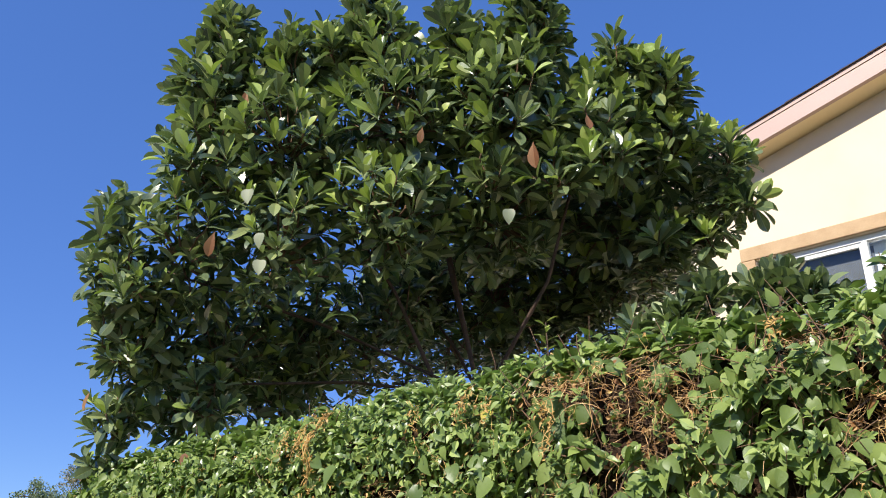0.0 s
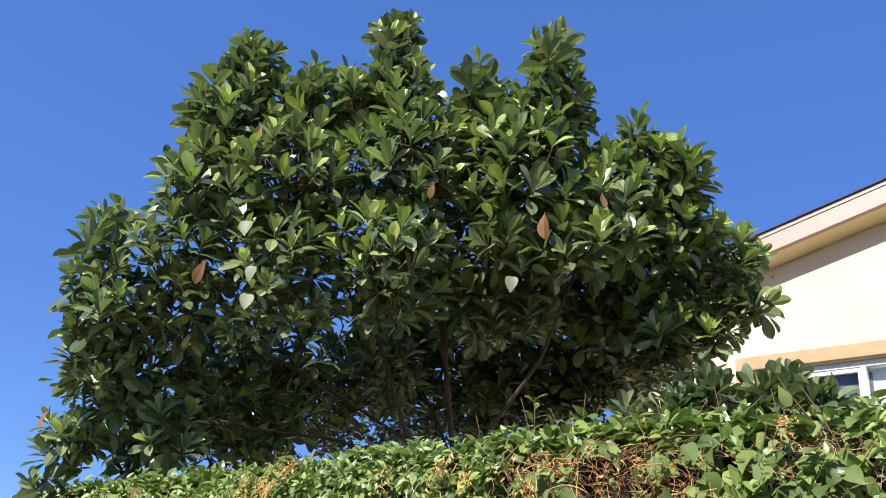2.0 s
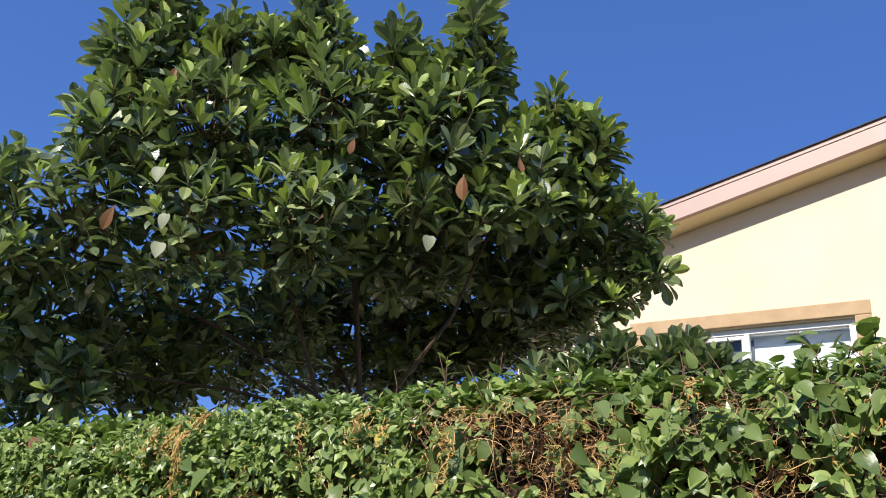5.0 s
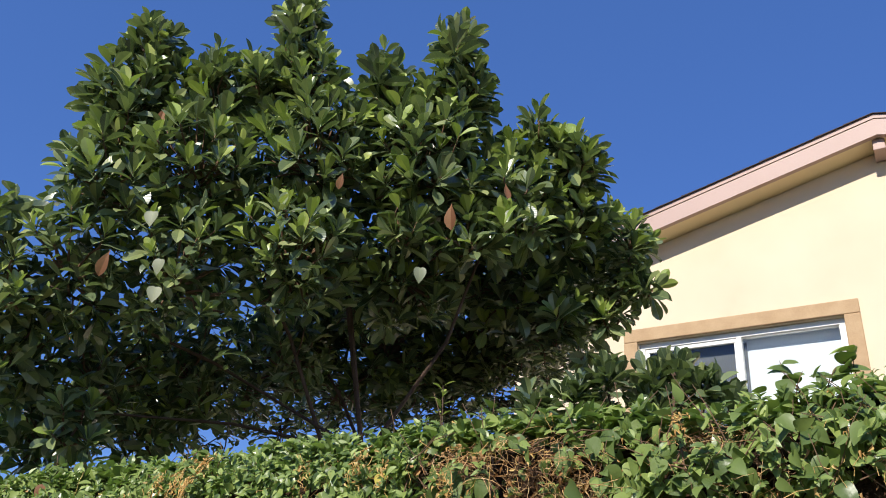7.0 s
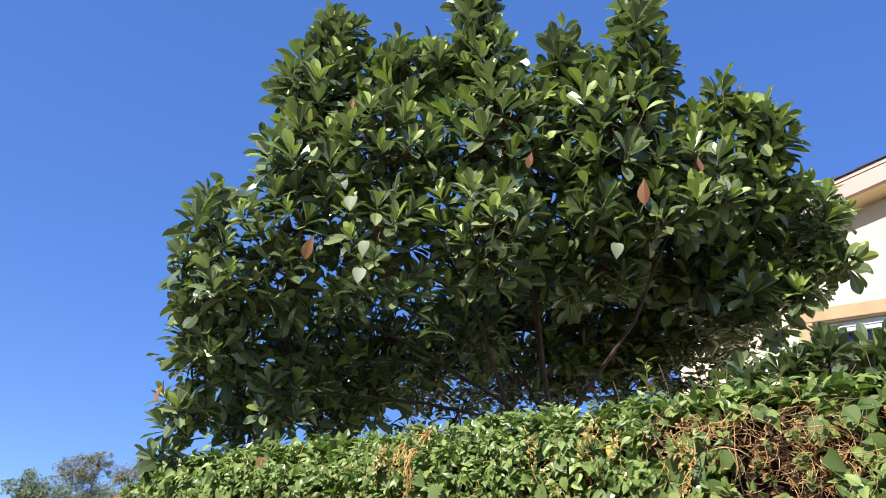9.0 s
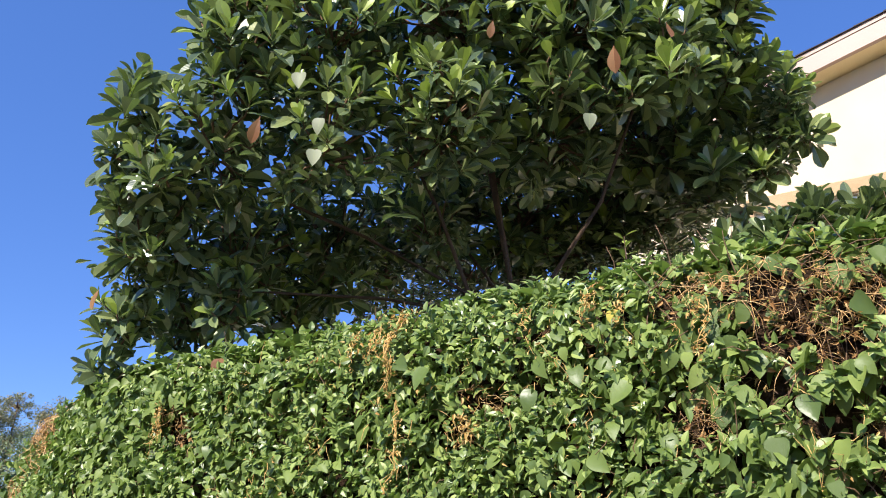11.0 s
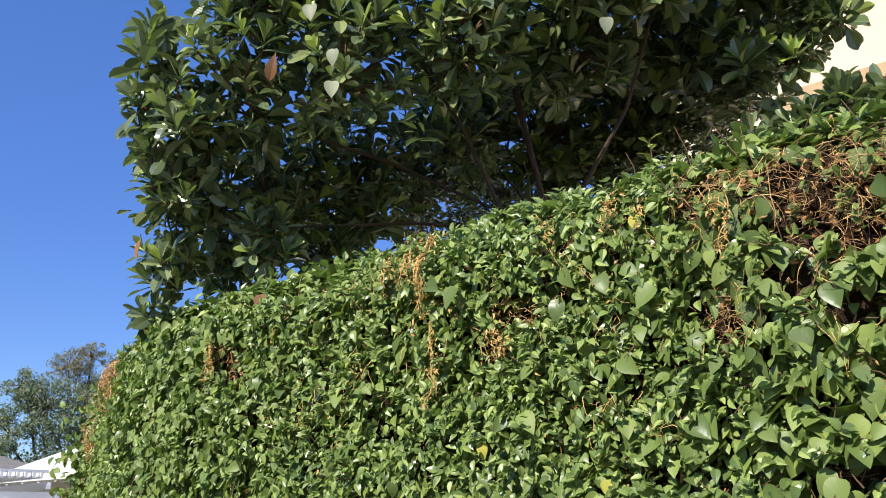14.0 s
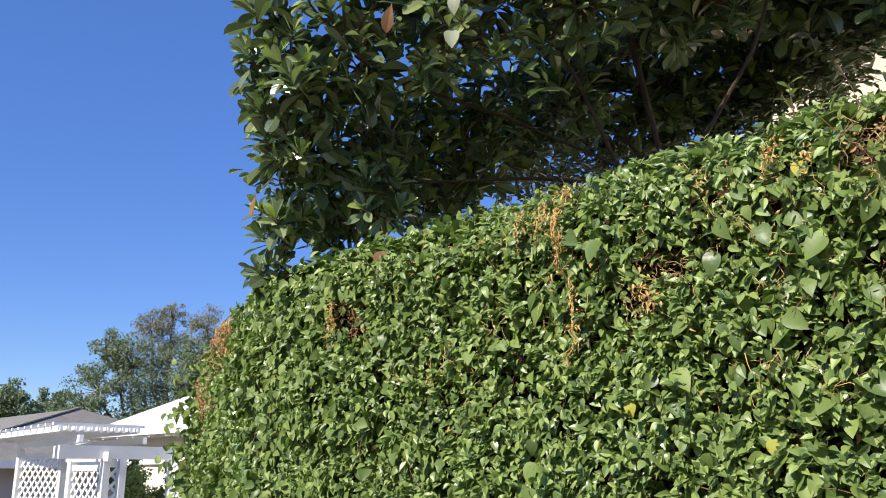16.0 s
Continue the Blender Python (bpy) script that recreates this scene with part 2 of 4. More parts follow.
def box(bm, lo, hi, bevel=0.0, turn=None):
    lo, hi = Vector(lo), Vector(hi)
    r = bmesh.ops.create_cube(bm, size=1.0)
    vs = r["verts"]
    for v in vs:
        v.co = Vector([(lo[i] + hi[i]) / 2 + v.co[i] * (hi[i] - lo[i]) for i in range(3)])
    if bevel:
        es = list({e for v in vs for e in v.link_edges})
        r = bmesh.ops.bevel(bm, geom=es, offset=bevel, segments=2, affect="EDGES", profile=0.6)
        vs = list({v for f in r["faces"] for v in f.verts} | {v for v in vs if v.is_valid})
    if turn is not None:
        bmesh.ops.transform(bm, matrix=turn, verts=[v for v in vs if v.is_valid])
    return vs


def boxed(name, lo, hi, mat, parent, label="", bevel=0.004, turn=None):
    bm = bmesh.new()
    box(bm, lo, hi, bevel)
    if turn is not None:
        bmesh.ops.transform(bm, matrix=turn, verts=bm.verts)
    return part(name, bm, mat, parent, label)


def prism(bm, outline, along):
    """A solid from a flat outline, pushed along a vector."""
    a = [bm.verts.new(p) for p in outline]
    b = [bm.verts.new(Vector(p) + Vector(along)) for p in outline]
    k = len(a)
    bm.faces.new(a)
    bm.faces.new(b[::-1])
    for i in range(k):
        bm.faces.new((a[i], b[i], b[(i + 1) % k], a[(i + 1) % k]))
    bmesh.ops.recalc_face_normals(bm, faces=bm.faces)


def beam(bm, a, b, wide, high):
    """A squared timber from a to b."""
    a, b = Vector(a), Vector(b)
    way = (b - a).normalized()
    side = way.cross(Vector((0, 0, 1)))
    side = side.normalized() if side.length > 1e-4 else Vector((1, 0, 0))
    top = side.cross(way)
    ring = [(-side * wide - top * high) / 2, (side * wide - top * high) / 2, (side * wide + top * high) / 2, (-side * wide + top * high) / 2]
    prism(bm, [a + r for r in ring], b - a)


class Tubes:
    """Many tapered rods gathered in one mesh."""

    def __init__(self, sides=5):
        self.v, self.f, self.sides = [], [], sides

    def rod(self, pts, r0, r1):
        pts = [Vector(p) for p in pts]
        k, s0 = len(pts), len(self.v)
        for i, p in enumerate(pts):
            way = (pts[min(i + 1, k - 1)] - pts[max(i - 1, 0)]).normalized()
            side = way.orthogonal().normalized()
            top = way.cross(side)
            r = r0 + (r1 - r0) * i / (k - 1)
            for j in range(self.sides):
                a = 2 * math.pi * j / self.sides
                self.v.append(p + side * (r * math.cos(a)) + top * (r * math.sin(a)))
        n = self.sides
        for i in range(k - 1):
            for j in range(n):
                a, b = s0 + i * n + j, s0 + i * n + (j + 1) % n
                self.f.append((a, b, b + n, a + n))
        self.f.append(tuple(s0 + (k - 1) * n + j for j in range(n)))

    def put(self, name, mat, parent, label="", kind=""):
        return raw_part(name, self.v, self.f, mat, parent, label, kind)


def crooked(rng, a, b, steps, wander):
    a, b = Vector(a), Vector(b)
    out = []
    for i in range(steps + 1):
        u = i / steps
        j = wander * math.sin(math.pi * u)
        out.append(a.lerp(b, u) + Vector((rng.uniform(-j, j), rng.uniform(-j, j), rng.uniform(-j, j))))
    return out


# ---- leaves: a blade lies along +y from its stalk at the origin, its upper face to +z
def blade(rows, length, width, fold, droop, ruffle=0.0):
    verts, faces = [], []
    for i, (u, w) in enumerate(rows):
        y, z = u * length, -droop * length * u * u
        half = w * width / 2
        edge = half * fold + ruffle * length * math.sin(u * 11.0)
        verts += [(-half, y, z + edge), (0, y, z), (half, y, z + half * fold - ruffle * length * math.sin(u * 11.0))]
        if i:
            s = 3 * i
            faces += [(s - 3, s - 2, s + 1, s), (s - 2, s - 1, s + 2, s + 1)]
    return np.array(verts, float), faces, np.array([(side * w * width / 2, u, 0.0) for u, w in rows for side in (-1, 0, 1)])


OBOVATE = [(0.0, 0.05), (0.12, 0.15), (0.36, 0.62), (0.58, 0.96), (0.76, 1.0), (0.91, 0.68), (1.0, 0.08)]
HEART = [(-0.10, 0.42), (-0.02, 0.80), (0.13, 1.02), (0.34, 1.04), (0.56, 0.86), (0.78, 0.50), (1.0, 0.02)]
POINTED = [(0.0, 0.06), (0.12, 0.58), (0.32, 0.96), (0.56, 0.93), (0.80, 0.52), (1.0, 0.02)]



class Leaves:
    """Leaves of one blade set, gathered in one mesh; some are kept apart as pieces of their own."""

    def __init__(self, blades, ribbed=True):
        self.ribbed = ribbed
        self.blades, self.v, self.f, self.n, self.singles, self.places = blades, [], [], 0, [], []

    def add(self, at, along, face, size, single=False, pick=0):
        y = np.array(along, float)
        y /= np.linalg.norm(y) + 1e-9
        z = np.array(face, float)
        z = z - y * (z @ y)
        z /= np.linalg.norm(z) + 1e-9
        x = np.cross(y, z)
        turn = np.stack([x, y, z], 1)
        if single:
            self.singles.append((pick % len(self.blades), np.array(at, float), turn, size))
            return
        verts, faces, places = self.blades[pick % len(self.blades)]
        self.places.append(places)
        self.v.append(verts * size @ turn.T + at)
        self.f += [tuple(i + self.n for i in q) for q in faces]
        self.n += len(verts)

    def put(self, name, mat, parent, label=""):
        if self.v:
            raw_part(name, np.concatenate(self.v), self.f, mat, parent, label, "stuff", True, self.ribbed, np.concatenate(self.places))
        meshes = {}
        for pick, at, turn, size in self.singles:
            if pick not in meshes:
                me = bpy.data.meshes.new("leaf")
                me.from_pydata([tuple(p) for p in self.blades[pick][0]], [], self.blades[pick][1])
                meshes[pick] = finish(me, mat, True)
                mark_blades(me, self.blades[pick][2])
                if self.ribbed:
                    crease(me)
            ob = new("leaf", meshes[pick])
            attach(ob, parent)
            m = Matrix([[*turn[r], at[r]] for r in range(3)] + [[0, 0, 0, 1]])
            ob.matrix_basis = m @ Matrix.Scale(size, 4)


def unit(rng):
    while True:
        v = np.array([rng.uniform(-1, 1) for _ in range(3)])
        if 0.05 < v @ v < 1:
            return v / np.linalg.norm(v)


# ---------------------------------------------------------------- ground
def build_ground():
    bm = bmesh.new()
    xs = [-600, -200, -80, -40, -24, -16, -12, -9, -6, -4.5, -3, 0, 3, 8, 20, 60, 200, 600]
    ys = [-600, -200, -60, -20, -8, -3, 0, 1.2, 2, 3, 5, 8, 14, 24, 40, 80, 200, 600]
    grid = [[bm.verts.new((x, y, -0.32 * min(1.0, max(0.0, (-x - 3) / 8)))) for y in ys] for x in xs]
    for i in range(len(xs) - 1):
        for j in range(len(ys) - 1):
            bm.faces.new((grid[i][j], grid[i + 1][j], grid[i + 1][j + 1], grid[i][j + 1]))
    ob = part("ground", bm, SOIL, None, smooth=True)
    tagged(ob, "dry soil and short grass round the gardens", "ground", kind="structure")



# ---------------------------------------------------------------- the house behind the tree
WALL_Y = 6.45
RIDGE_X, RIDGE_Z, PITCH = 0.30, 6.176, 0.263


def rake(x):
    return RIDGE_Z - PITCH * abs(x - RIDGE_X)


def build_house():
    house = thing("house", (0.3, WALL_Y, 0), "two-storey cream stucco house with a low gable roof", "house")
    left, right, back = -2.9, 3.5, WALL_Y + 8.0
    wl, wr, wb, wt = -1.762, -0.165, 3.36, 4.57         # the window's opening
    drop = 0.222                                        # from the shingles down to the soffit
    bm = bmesh.new()
    y, d = WALL_Y, (0, 0.2, 0)
    prism(bm, [(left, y, -0.4), (wl, y, -0.4), (wl, y, rake(wl) - drop), (left, y, rake(left) - drop)], d)
    prism(bm, [(wl, y, -0.4), (wr, y, -0.4), (wr, y, wb), (wl, y, wb)], d)
    prism(bm, [(wl, y, wt), (wr, y, wt), (wr, y, rake(wr) - drop), (wl, y, rake(wl) - drop)], d)
    prism(bm, [(wr, y, -0.4), (right, y, -0.4), (right, y, rake(right) - drop), (RIDGE_X, y, RIDGE_Z - drop), (wr, y, rake(wr) - drop)], d)
    part("gable_wall", bm, STUCCO, house, "sunlit cream stucco gable wall")
    bm = bmesh.new()
    prism(bm, [(left, back, -0.4), (right, back, -0.4), (right, back, rake(right) - drop), (RIDGE_X, back, RIDGE_Z - drop), (left, back, rake(left) - drop)], (0, -0.2, 0))
    part("back_wall", bm, STUCCO, house)
    for x0, x1 in ((left, left + 0.2), (right - 0.2, right)):
        bm = bmesh.new()
        box(bm, (x0, y + 0.2, -0.4), (x1, back - 0.2, min(rake(x0), rake(x1)) - drop - 0.01))
        part("side_wall", bm, STUCCO, house)
    # roof: two slabs, laid shingle courses that show their edges at the rake
    front = WALL_Y - 0.25
    for s, edge in ((-1, left - 0.35), (1, right + 0.35)):
        bm = bmesh.new()
        prism(bm, [(RIDGE_X, front + 0.03, RIDGE_Z - 0.03), (edge, front + 0.03, rake(edge) - 0.03), (edge, front + 0.03, rake(edge) - 0.05), (RIDGE_X, front + 0.03, RIDGE_Z - 0.05)], (0, back - front + 0.2, 0))
        slab = part("roof", bm, SHINGLE, house, "dark shingle roof slope")
        bm = bmesh.new()
        k = 16
        for i in range(k):
            xa, xb = RIDGE_X + (edge - RIDGE_X) * i / k, RIDGE_X + (edge - RIDGE_X) * (i + 1) / k
            za, zb = rake(xa) - 0.028, rake(xb) - 0.028
            lift = 0.010 + 0.003 * math.sin(i * 2.3)
            prism(bm, [(xa, front - 0.026, za), (xb, front - 0.026, zb), (xb, front - 0.026, zb + lift), (xa, front - 0.026, za + 0.004)], (0, 6.0, 0))
        part("shingle_course", bm, SHINGLE, slab)
        bm = bmesh.new()
        f0 = [(RIDGE_X, front - 0.008, RIDGE_Z - 0.028), (edge, front - 0.008, rake(edge) - 0.028), (edge, front - 0.008, rake(edge) - 0.066), (RIDGE_X, front - 0.008, RIDGE_Z - 0.066)]
        prism(bm, f0, (0, 0.045, 0))
        part("rake_moulding", bm, FASCIA, house, "thin pinkish board under the shingles")
        bm = bmesh.new()
        f0 = [(RIDGE_X, front, RIDGE_Z - 0.071), (edge, front, rake(edge) - 0.071), (edge, front, rake(edge) - 0.222), (RIDGE_X, front, RIDGE_Z - 0.222)]
        prism(bm, f0, (0, 0.045, 0))
        part("rake_board", bm, FASCIA, house, "wide pinkish painted rake board")
        bm = bmesh.new()
        f0 = [(RIDGE_X, front + 0.047, RIDGE_Z - 0.195), (edge, front + 0.047, rake(edge) - 0.195), (edge, front + 0.047, rake(edge) - 0.218), (RIDGE_X, front + 0.047, RIDGE_Z - 0.218)]
        prism(bm, f0, (0, 0.25, 0))
        part("soffit", bm, SOFFIT, house, "cream soffit under the overhang, its colour warmed for bounced light")
    bm = bmesh.new()
    box(bm, (RIDGE_X - 0.045, front + 0.055, RIDGE_Z - 0.325), (RIDGE_X + 0.045, WALL_Y - 0.002, RIDGE_Z - 0.228), 0.006)
    part("ridge_beam", bm, FASCIA, house, "pinkish beam end under the ridge")
    # floor and ceiling of the room behind the window
    boxed("room_floor", (left + 0.2, WALL_Y + 0.2, 2.4), (right - 0.2, WALL_Y + 4, 2.5), ROOM, house, bevel=0)
    boxed("room_ceiling", (left + 0.2, WALL_Y + 0.2, 4.85), (right - 0.2, WALL_Y + 4, 4.9), ROOM, house, bevel=0)
    boxed("room_wall", (left + 0.2, WALL_Y + 3.9, 2.5), (right - 0.2, WALL_Y + 4, 4.85), ROOM, house, bevel=0)

    # the window with its stucco surround
    tw = 0.116
    fy = WALL_Y - 0.03
    bm = bmesh.new()
    box(bm, (wl - tw, fy, wt), (wr + tw, WALL_Y + 0.0, wt + tw), 0.008)
    win = part("window", bm, TRIM, house, "sliding window with white frame and tan stucco surround")
    for x0, x1 in ((wl - tw, wl), (wr, wr + tw)):
        boxed("surround", (x0, fy, wb - tw), (x1, WALL_Y, wt - 0.002), TRIM, win, "tan stucco surround", 0.008)
    boxed("sill", (wl + 0.002, fy - 0.02, wb - tw), (wr - 0.002, WALL_Y, wb), TRIM, win, "tan stucco sill", 0.008)
    a, b = WALL_Y + 0.035, WALL_Y + 0.105                # frame depth
    for lo, hi in (((wl, a, wt - 0.05), (wr, b, wt - 0.002)), ((wl, a, wb + 0.002), (wr, b, wb + 0.05)),
                   ((wl + 0.002, a, wb + 0.052), (wl + 0.048, b, wt - 0.052)), ((wr - 0.048, a, wb + 0.052), (wr - 0.002, b, wt - 0.052))):
        boxed("window_frame", lo, hi, VINYL, win, "white vinyl frame", 0.005)
    mid = -0.952
    boxed("mullion", (mid - 0.02, a - 0.004, wb + 0.052), (mid + 0.02, b, wt - 0.052), VINYL, win, "white vinyl meeting rail", 0.004)
    # left sash, one step further out
    s0, s1 = wl + 0.05, mid - 0.022
    for lo, hi in (((s0, a + 0.01, wt - 0.085), (s1, a + 0.04, wt - 0.054)), ((s0, a + 0.01, wb + 0.054), (s1, a + 0.04, wb + 0.085)),
                   ((s0, a + 0.01, wb + 0.087), (s0 + 0.03, a + 0.04, wt - 0.087)), ((s1 - 0.02, a + 0.01, wb + 0.087), (s1, a + 0.04, wt - 0.087))):
        boxed("sash", lo, hi, VINYL, win, "white vinyl sash", 0.004)
    for x0, x1, yy in ((s0 + 0.03, s1 - 0.02, a + 0.03), (mid + 0.022, wr - 0.05, a + 0.03)):
        bm = bmesh.new()
        box(bm, (x0, yy, wb + 0.06), (x1, yy + 0.006, wt - 0.06))
        g = part("pane", bm, GLASS, win, "clear glass pane")
        g.visible_shadow = False
    boxed("screen", (s0 + 0.03, b + 0.03, wb + 0.06), (s1 + 0.06, b + 0.036, wt - 0.06), SCREEN, win, "grey insect screen", 0)
    boxed("blind", (mid + 0.01, WALL_Y + 0.150, wb + 0.0), (wr - 0.01, WALL_Y + 0.160, wt - 0.03), BLIND, win, "white roller blind drawn down", 0)


# ---------------------------------------------------------------- the tree
UP = [(-2.26, 2.42, 4.92, 0.16), (-2.23, 2.49, 4.53, 0.25), (-2.76, 1.95, 4.54, 0.17), (-2.88, 1.96, 4.20, 0.27), (-2.56, 2.26, 4.38, 0.23),
      (-1.50, 2.78, 4.75, 0.16), (-1.56, 2.91, 4.53, 0.26), (-1.84, 2.71, 4.51, 0.18), (-1.26, 3.27, 4.43, 0.15), (-1.08, 3.40, 4.29, 0.19)]
MID = [(-2.16, 2.60, 4.09, 0.40), (-2.55, 2.25, 3.88, 0.38), (-2.81, 2.01, 3.74, 0.33), (-1.72, 2.92, 4.08, 0.40), (-1.38, 3.27, 4.10, 0.31),
       (-1.22, 3.62, 4.09, 0.31), (-1.04, 4.02, 4.10, 0.21), (-1.20, 4.14, 3.99, 0.20), (-3.14, 1.73, 3.55, 0.1), (-3.19, 1.77, 3.43, 0.16), (-3.23, 1.83, 3.28, 0.19), (-3.29, 1.79, 3.18, 0.11), (-3.12, 1.85, 3.2, 0.24),
       (-2.92, 2.00, 3.35, 0.34), (-2.58, 2.30, 3.37, 0.38), (-2.20, 2.62, 3.55, 0.38), (-1.92, 3.14, 3.70, 0.40), (-1.63, 3.70, 3.86, 0.39), (-1.56, 4.16, 3.90, 0.33)]
LOW = [(-3.35, 2.17, 3.00, 0.27), (-3.24, 2.52, 3.07, 0.36), (-3.56, 2.16, 2.71, 0.16), (-3.02, 2.92, 3.20, 0.39), (-2.85, 3.48, 3.52, 0.40),
       (-2.46, 3.83, 3.61, 0.42), (-2.09, 4.15, 3.73, 0.35), (-3.56, 2.54, 2.80, 0.29), (-3.66, 2.19, 2.46, 0.10), (-3.35, 2.97, 2.94, 0.30)]

TREE_BLADES = [blade(OBOVATE, 1.0, 0.42, 0.34, 0.16), blade(OBOVATE, 1.0, 0.46, 0.46, 0.32), blade(OBOVATE, 1.0, 0.38, 0.40, -0.10),
               blade(OBOVATE, 1.0, 0.43, 0.34, 0.12, 0.02)]
HEART_BLADES = [blade(HEART, 1.0, 0.80, 0.28, 0.25), blade(HEART, 1.0, 0.86, 0.40, 0.14), blade(HEART, 1.0, 0.76, 0.15, 0.42, 0.035)]
POINT_BLADES = [blade(POINTED, 1.0, 0.60, 0.44, 0.24), blade(POINTED, 1.0, 0.66, 0.30, 0.42, 0.03), blade(POINTED, 1.0, 0.54, 0.60, 0.08)]


LOW_B = [(-3.19, 3.49, 3.21, 0.29), (-2.93, 3.97, 3.39, 0.30), (-2.55, 4.31, 3.60, 0.31), (-2.21, 4.60, 3.75, 0.28), (-1.95, 4.76, 3.97, 0.24), (-3.75, 3.08, 2.97, 0.29),
         (-3.46, 3.30, 3.10, 0.27), (-2.60, 4.01, 3.27, 0.21), (-2.24, 4.23, 3.31, 0.22), (-3.34, 3.97, 3.56, 0.27), (-3.63, 2.24, 2.90, 0.21)]


BETWEEN = [(-3.28, 2.0, 2.93, 0.22), (-3.32, 2.48, 3.12, 0.26), (-2.93, 2.82, 3.2, 0.27), (-2.54, 3.13, 3.27, 0.26), (-3.45, 2.1, 2.62, 0.2), (-3.1, 2.35, 2.72, 0.2),
           (-3.48, 1.96, 3.15, 0.13), (-3.53, 2.06, 2.94, 0.13), (-3.57, 2.14, 2.72, 0.13), (-3.60, 2.1, 2.42, 0.11),
           (-3.28, 1.88, 3.04, 0.15), (-3.14, 2.0, 3.09, 0.16), (-2.97, 2.13, 3.15, 0.16), (-2.71, 2.22, 3.16, 0.14)]
UNDER = [(-2.08, 4.79, 3.87, 0.23), (-1.73, 4.63, 3.66, 0.16), (-2.27, 4.64, 3.65, 0.20), (-1.78, 5.02, 4.03, 0.12),
         (-3.16, 3.48, 3.25, 0.29), (-2.68, 3.72, 3.33, 0.29), (-2.26, 4.08, 3.45, 0.29), (-1.96, 4.50, 3.57, 0.24), (-3.64, 3.12, 3.09, 0.29),
         (-2.98, 3.96, 2.97, 0.29), (-2.38, 4.38, 3.15, 0.26), (-3.46, 3.60, 2.79, 0.29), (-4.00, 3.12, 2.79, 0.24), (-3.94, 2.70, 2.97, 0.29), (-3.58, 2.82, 3.03, 0.24)]

FRONT = [(-1.46, 2.98, 3.69, 0.20), (-1.26, 3.14, 3.78, 0.18), (-1.30, 3.05, 3.94, 0.18), (-1.70, 2.78, 3.68, 0.17),
         (-1.49, 3.26, 3.85, 0.22), (-1.44, 3.57, 3.82, 0.2), (-1.36, 3.59, 4.04, 0.22), (-1.22, 3.83, 3.97, 0.19), (-1.21, 3.67, 4.12, 0.2), 
         (-1.09, 3.89, 3.6, 0.14), (-0.92, 3.93, 3.79, 0.14), (-1.24, 3.83, 3.43, 0.12), (-1.32, 3.71, 3.61, 0.18)]
UNDER += [(-2.10, 3.58, 3.78, 0.22), (-1.96, 4.06, 3.95, 0.23), (-2.28, 3.25, 3.53, 0.18), (-1.84, 4.31, 3.90, 0.18),
          (-2.96, 3.26, 3.14, 0.24), (-2.80, 3.50, 3.25, 0.25), (-2.60, 3.77, 3.33, 0.25), (-2.37, 4.03, 3.41, 0.26), (-2.09, 4.22, 3.49, 0.26), (-1.79, 4.36, 3.65, 0.25), (-1.55, 4.51, 3.81, 0.22), (-2.51, 3.97, 3.69, 0.25), (-2.04, 4.19, 3.77, 0.25), (-2.87, 3.50, 3.49, 0.24),
          (-3.38, 3.59, 3.08, 0.29), (-3.21, 3.86, 3.15, 0.29), (-3.02, 4.13, 3.26, 0.30), (-2.78, 4.40, 3.33, 0.30), (-2.46, 4.57, 3.39, 0.30), (-2.13, 4.69, 3.51, 0.26), (-1.88, 4.86, 3.69, 0.23), (-3.57, 3.40, 3.08, 0.25)]


# low leaf clumps, placed along the camera's lines of sight to close gaps
EAST = [(-1.40, 3.90, 3.53, 0.13), (-1.20, 3.90, 3.60, 0.12), (-1.05, 3.88, 3.74, 0.11), (-1.24, 3.92, 3.72, 0.13), (-1.48, 3.90, 3.48, 0.13), (-1.42, 4.00, 3.70, 0.13), (-0.98, 3.86, 3.86, 0.10)]
SKIRT = [(-3.35, 4.18, 3.38, 0.20), (-3.10, 4.20, 3.42, 0.20), (-2.85, 4.22, 3.42, 0.20), (-2.60, 4.22, 3.44, 0.20), (-2.36, 4.24, 3.46, 0.20), (-2.12, 4.22, 3.48, 0.20),
         (-1.90, 4.24, 3.54, 0.20), (-1.70, 4.22, 3.62, 0.18), (-1.52, 4.20, 3.68, 0.17), (-1.36, 4.18, 3.74, 0.15)]
# leaves that stand out one by one, and bold whorls low on the front of the crown
SHOWN = [(-2.25, 1.97, 3.14), (-2.36, 2.07, 3.08), (-2.44, 2.02, 3.42), (-2.57, 1.97, 3.22), (-1.40, 2.76, 3.62), (-1.24, 2.94, 3.81), (-1.48, 2.64, 3.29)]
LEADERS = [(-3.08, 1.66, 3.50), (-2.81, 1.94, 4.69), (-2.225, 2.36, 4.90), (-1.43, 2.65, 4.70), (-1.80, 2.55, 4.60), (-2.52, 2.15, 4.56)]
BOLD = [(-2.17, 2.28, 2.93), (-1.80, 2.20, 3.26), (-2.98, 1.76, 3.05), (-1.25, 2.92, 3.66), (-1.95, 2.20, 3.50), (-2.72, 1.86, 3.42)]


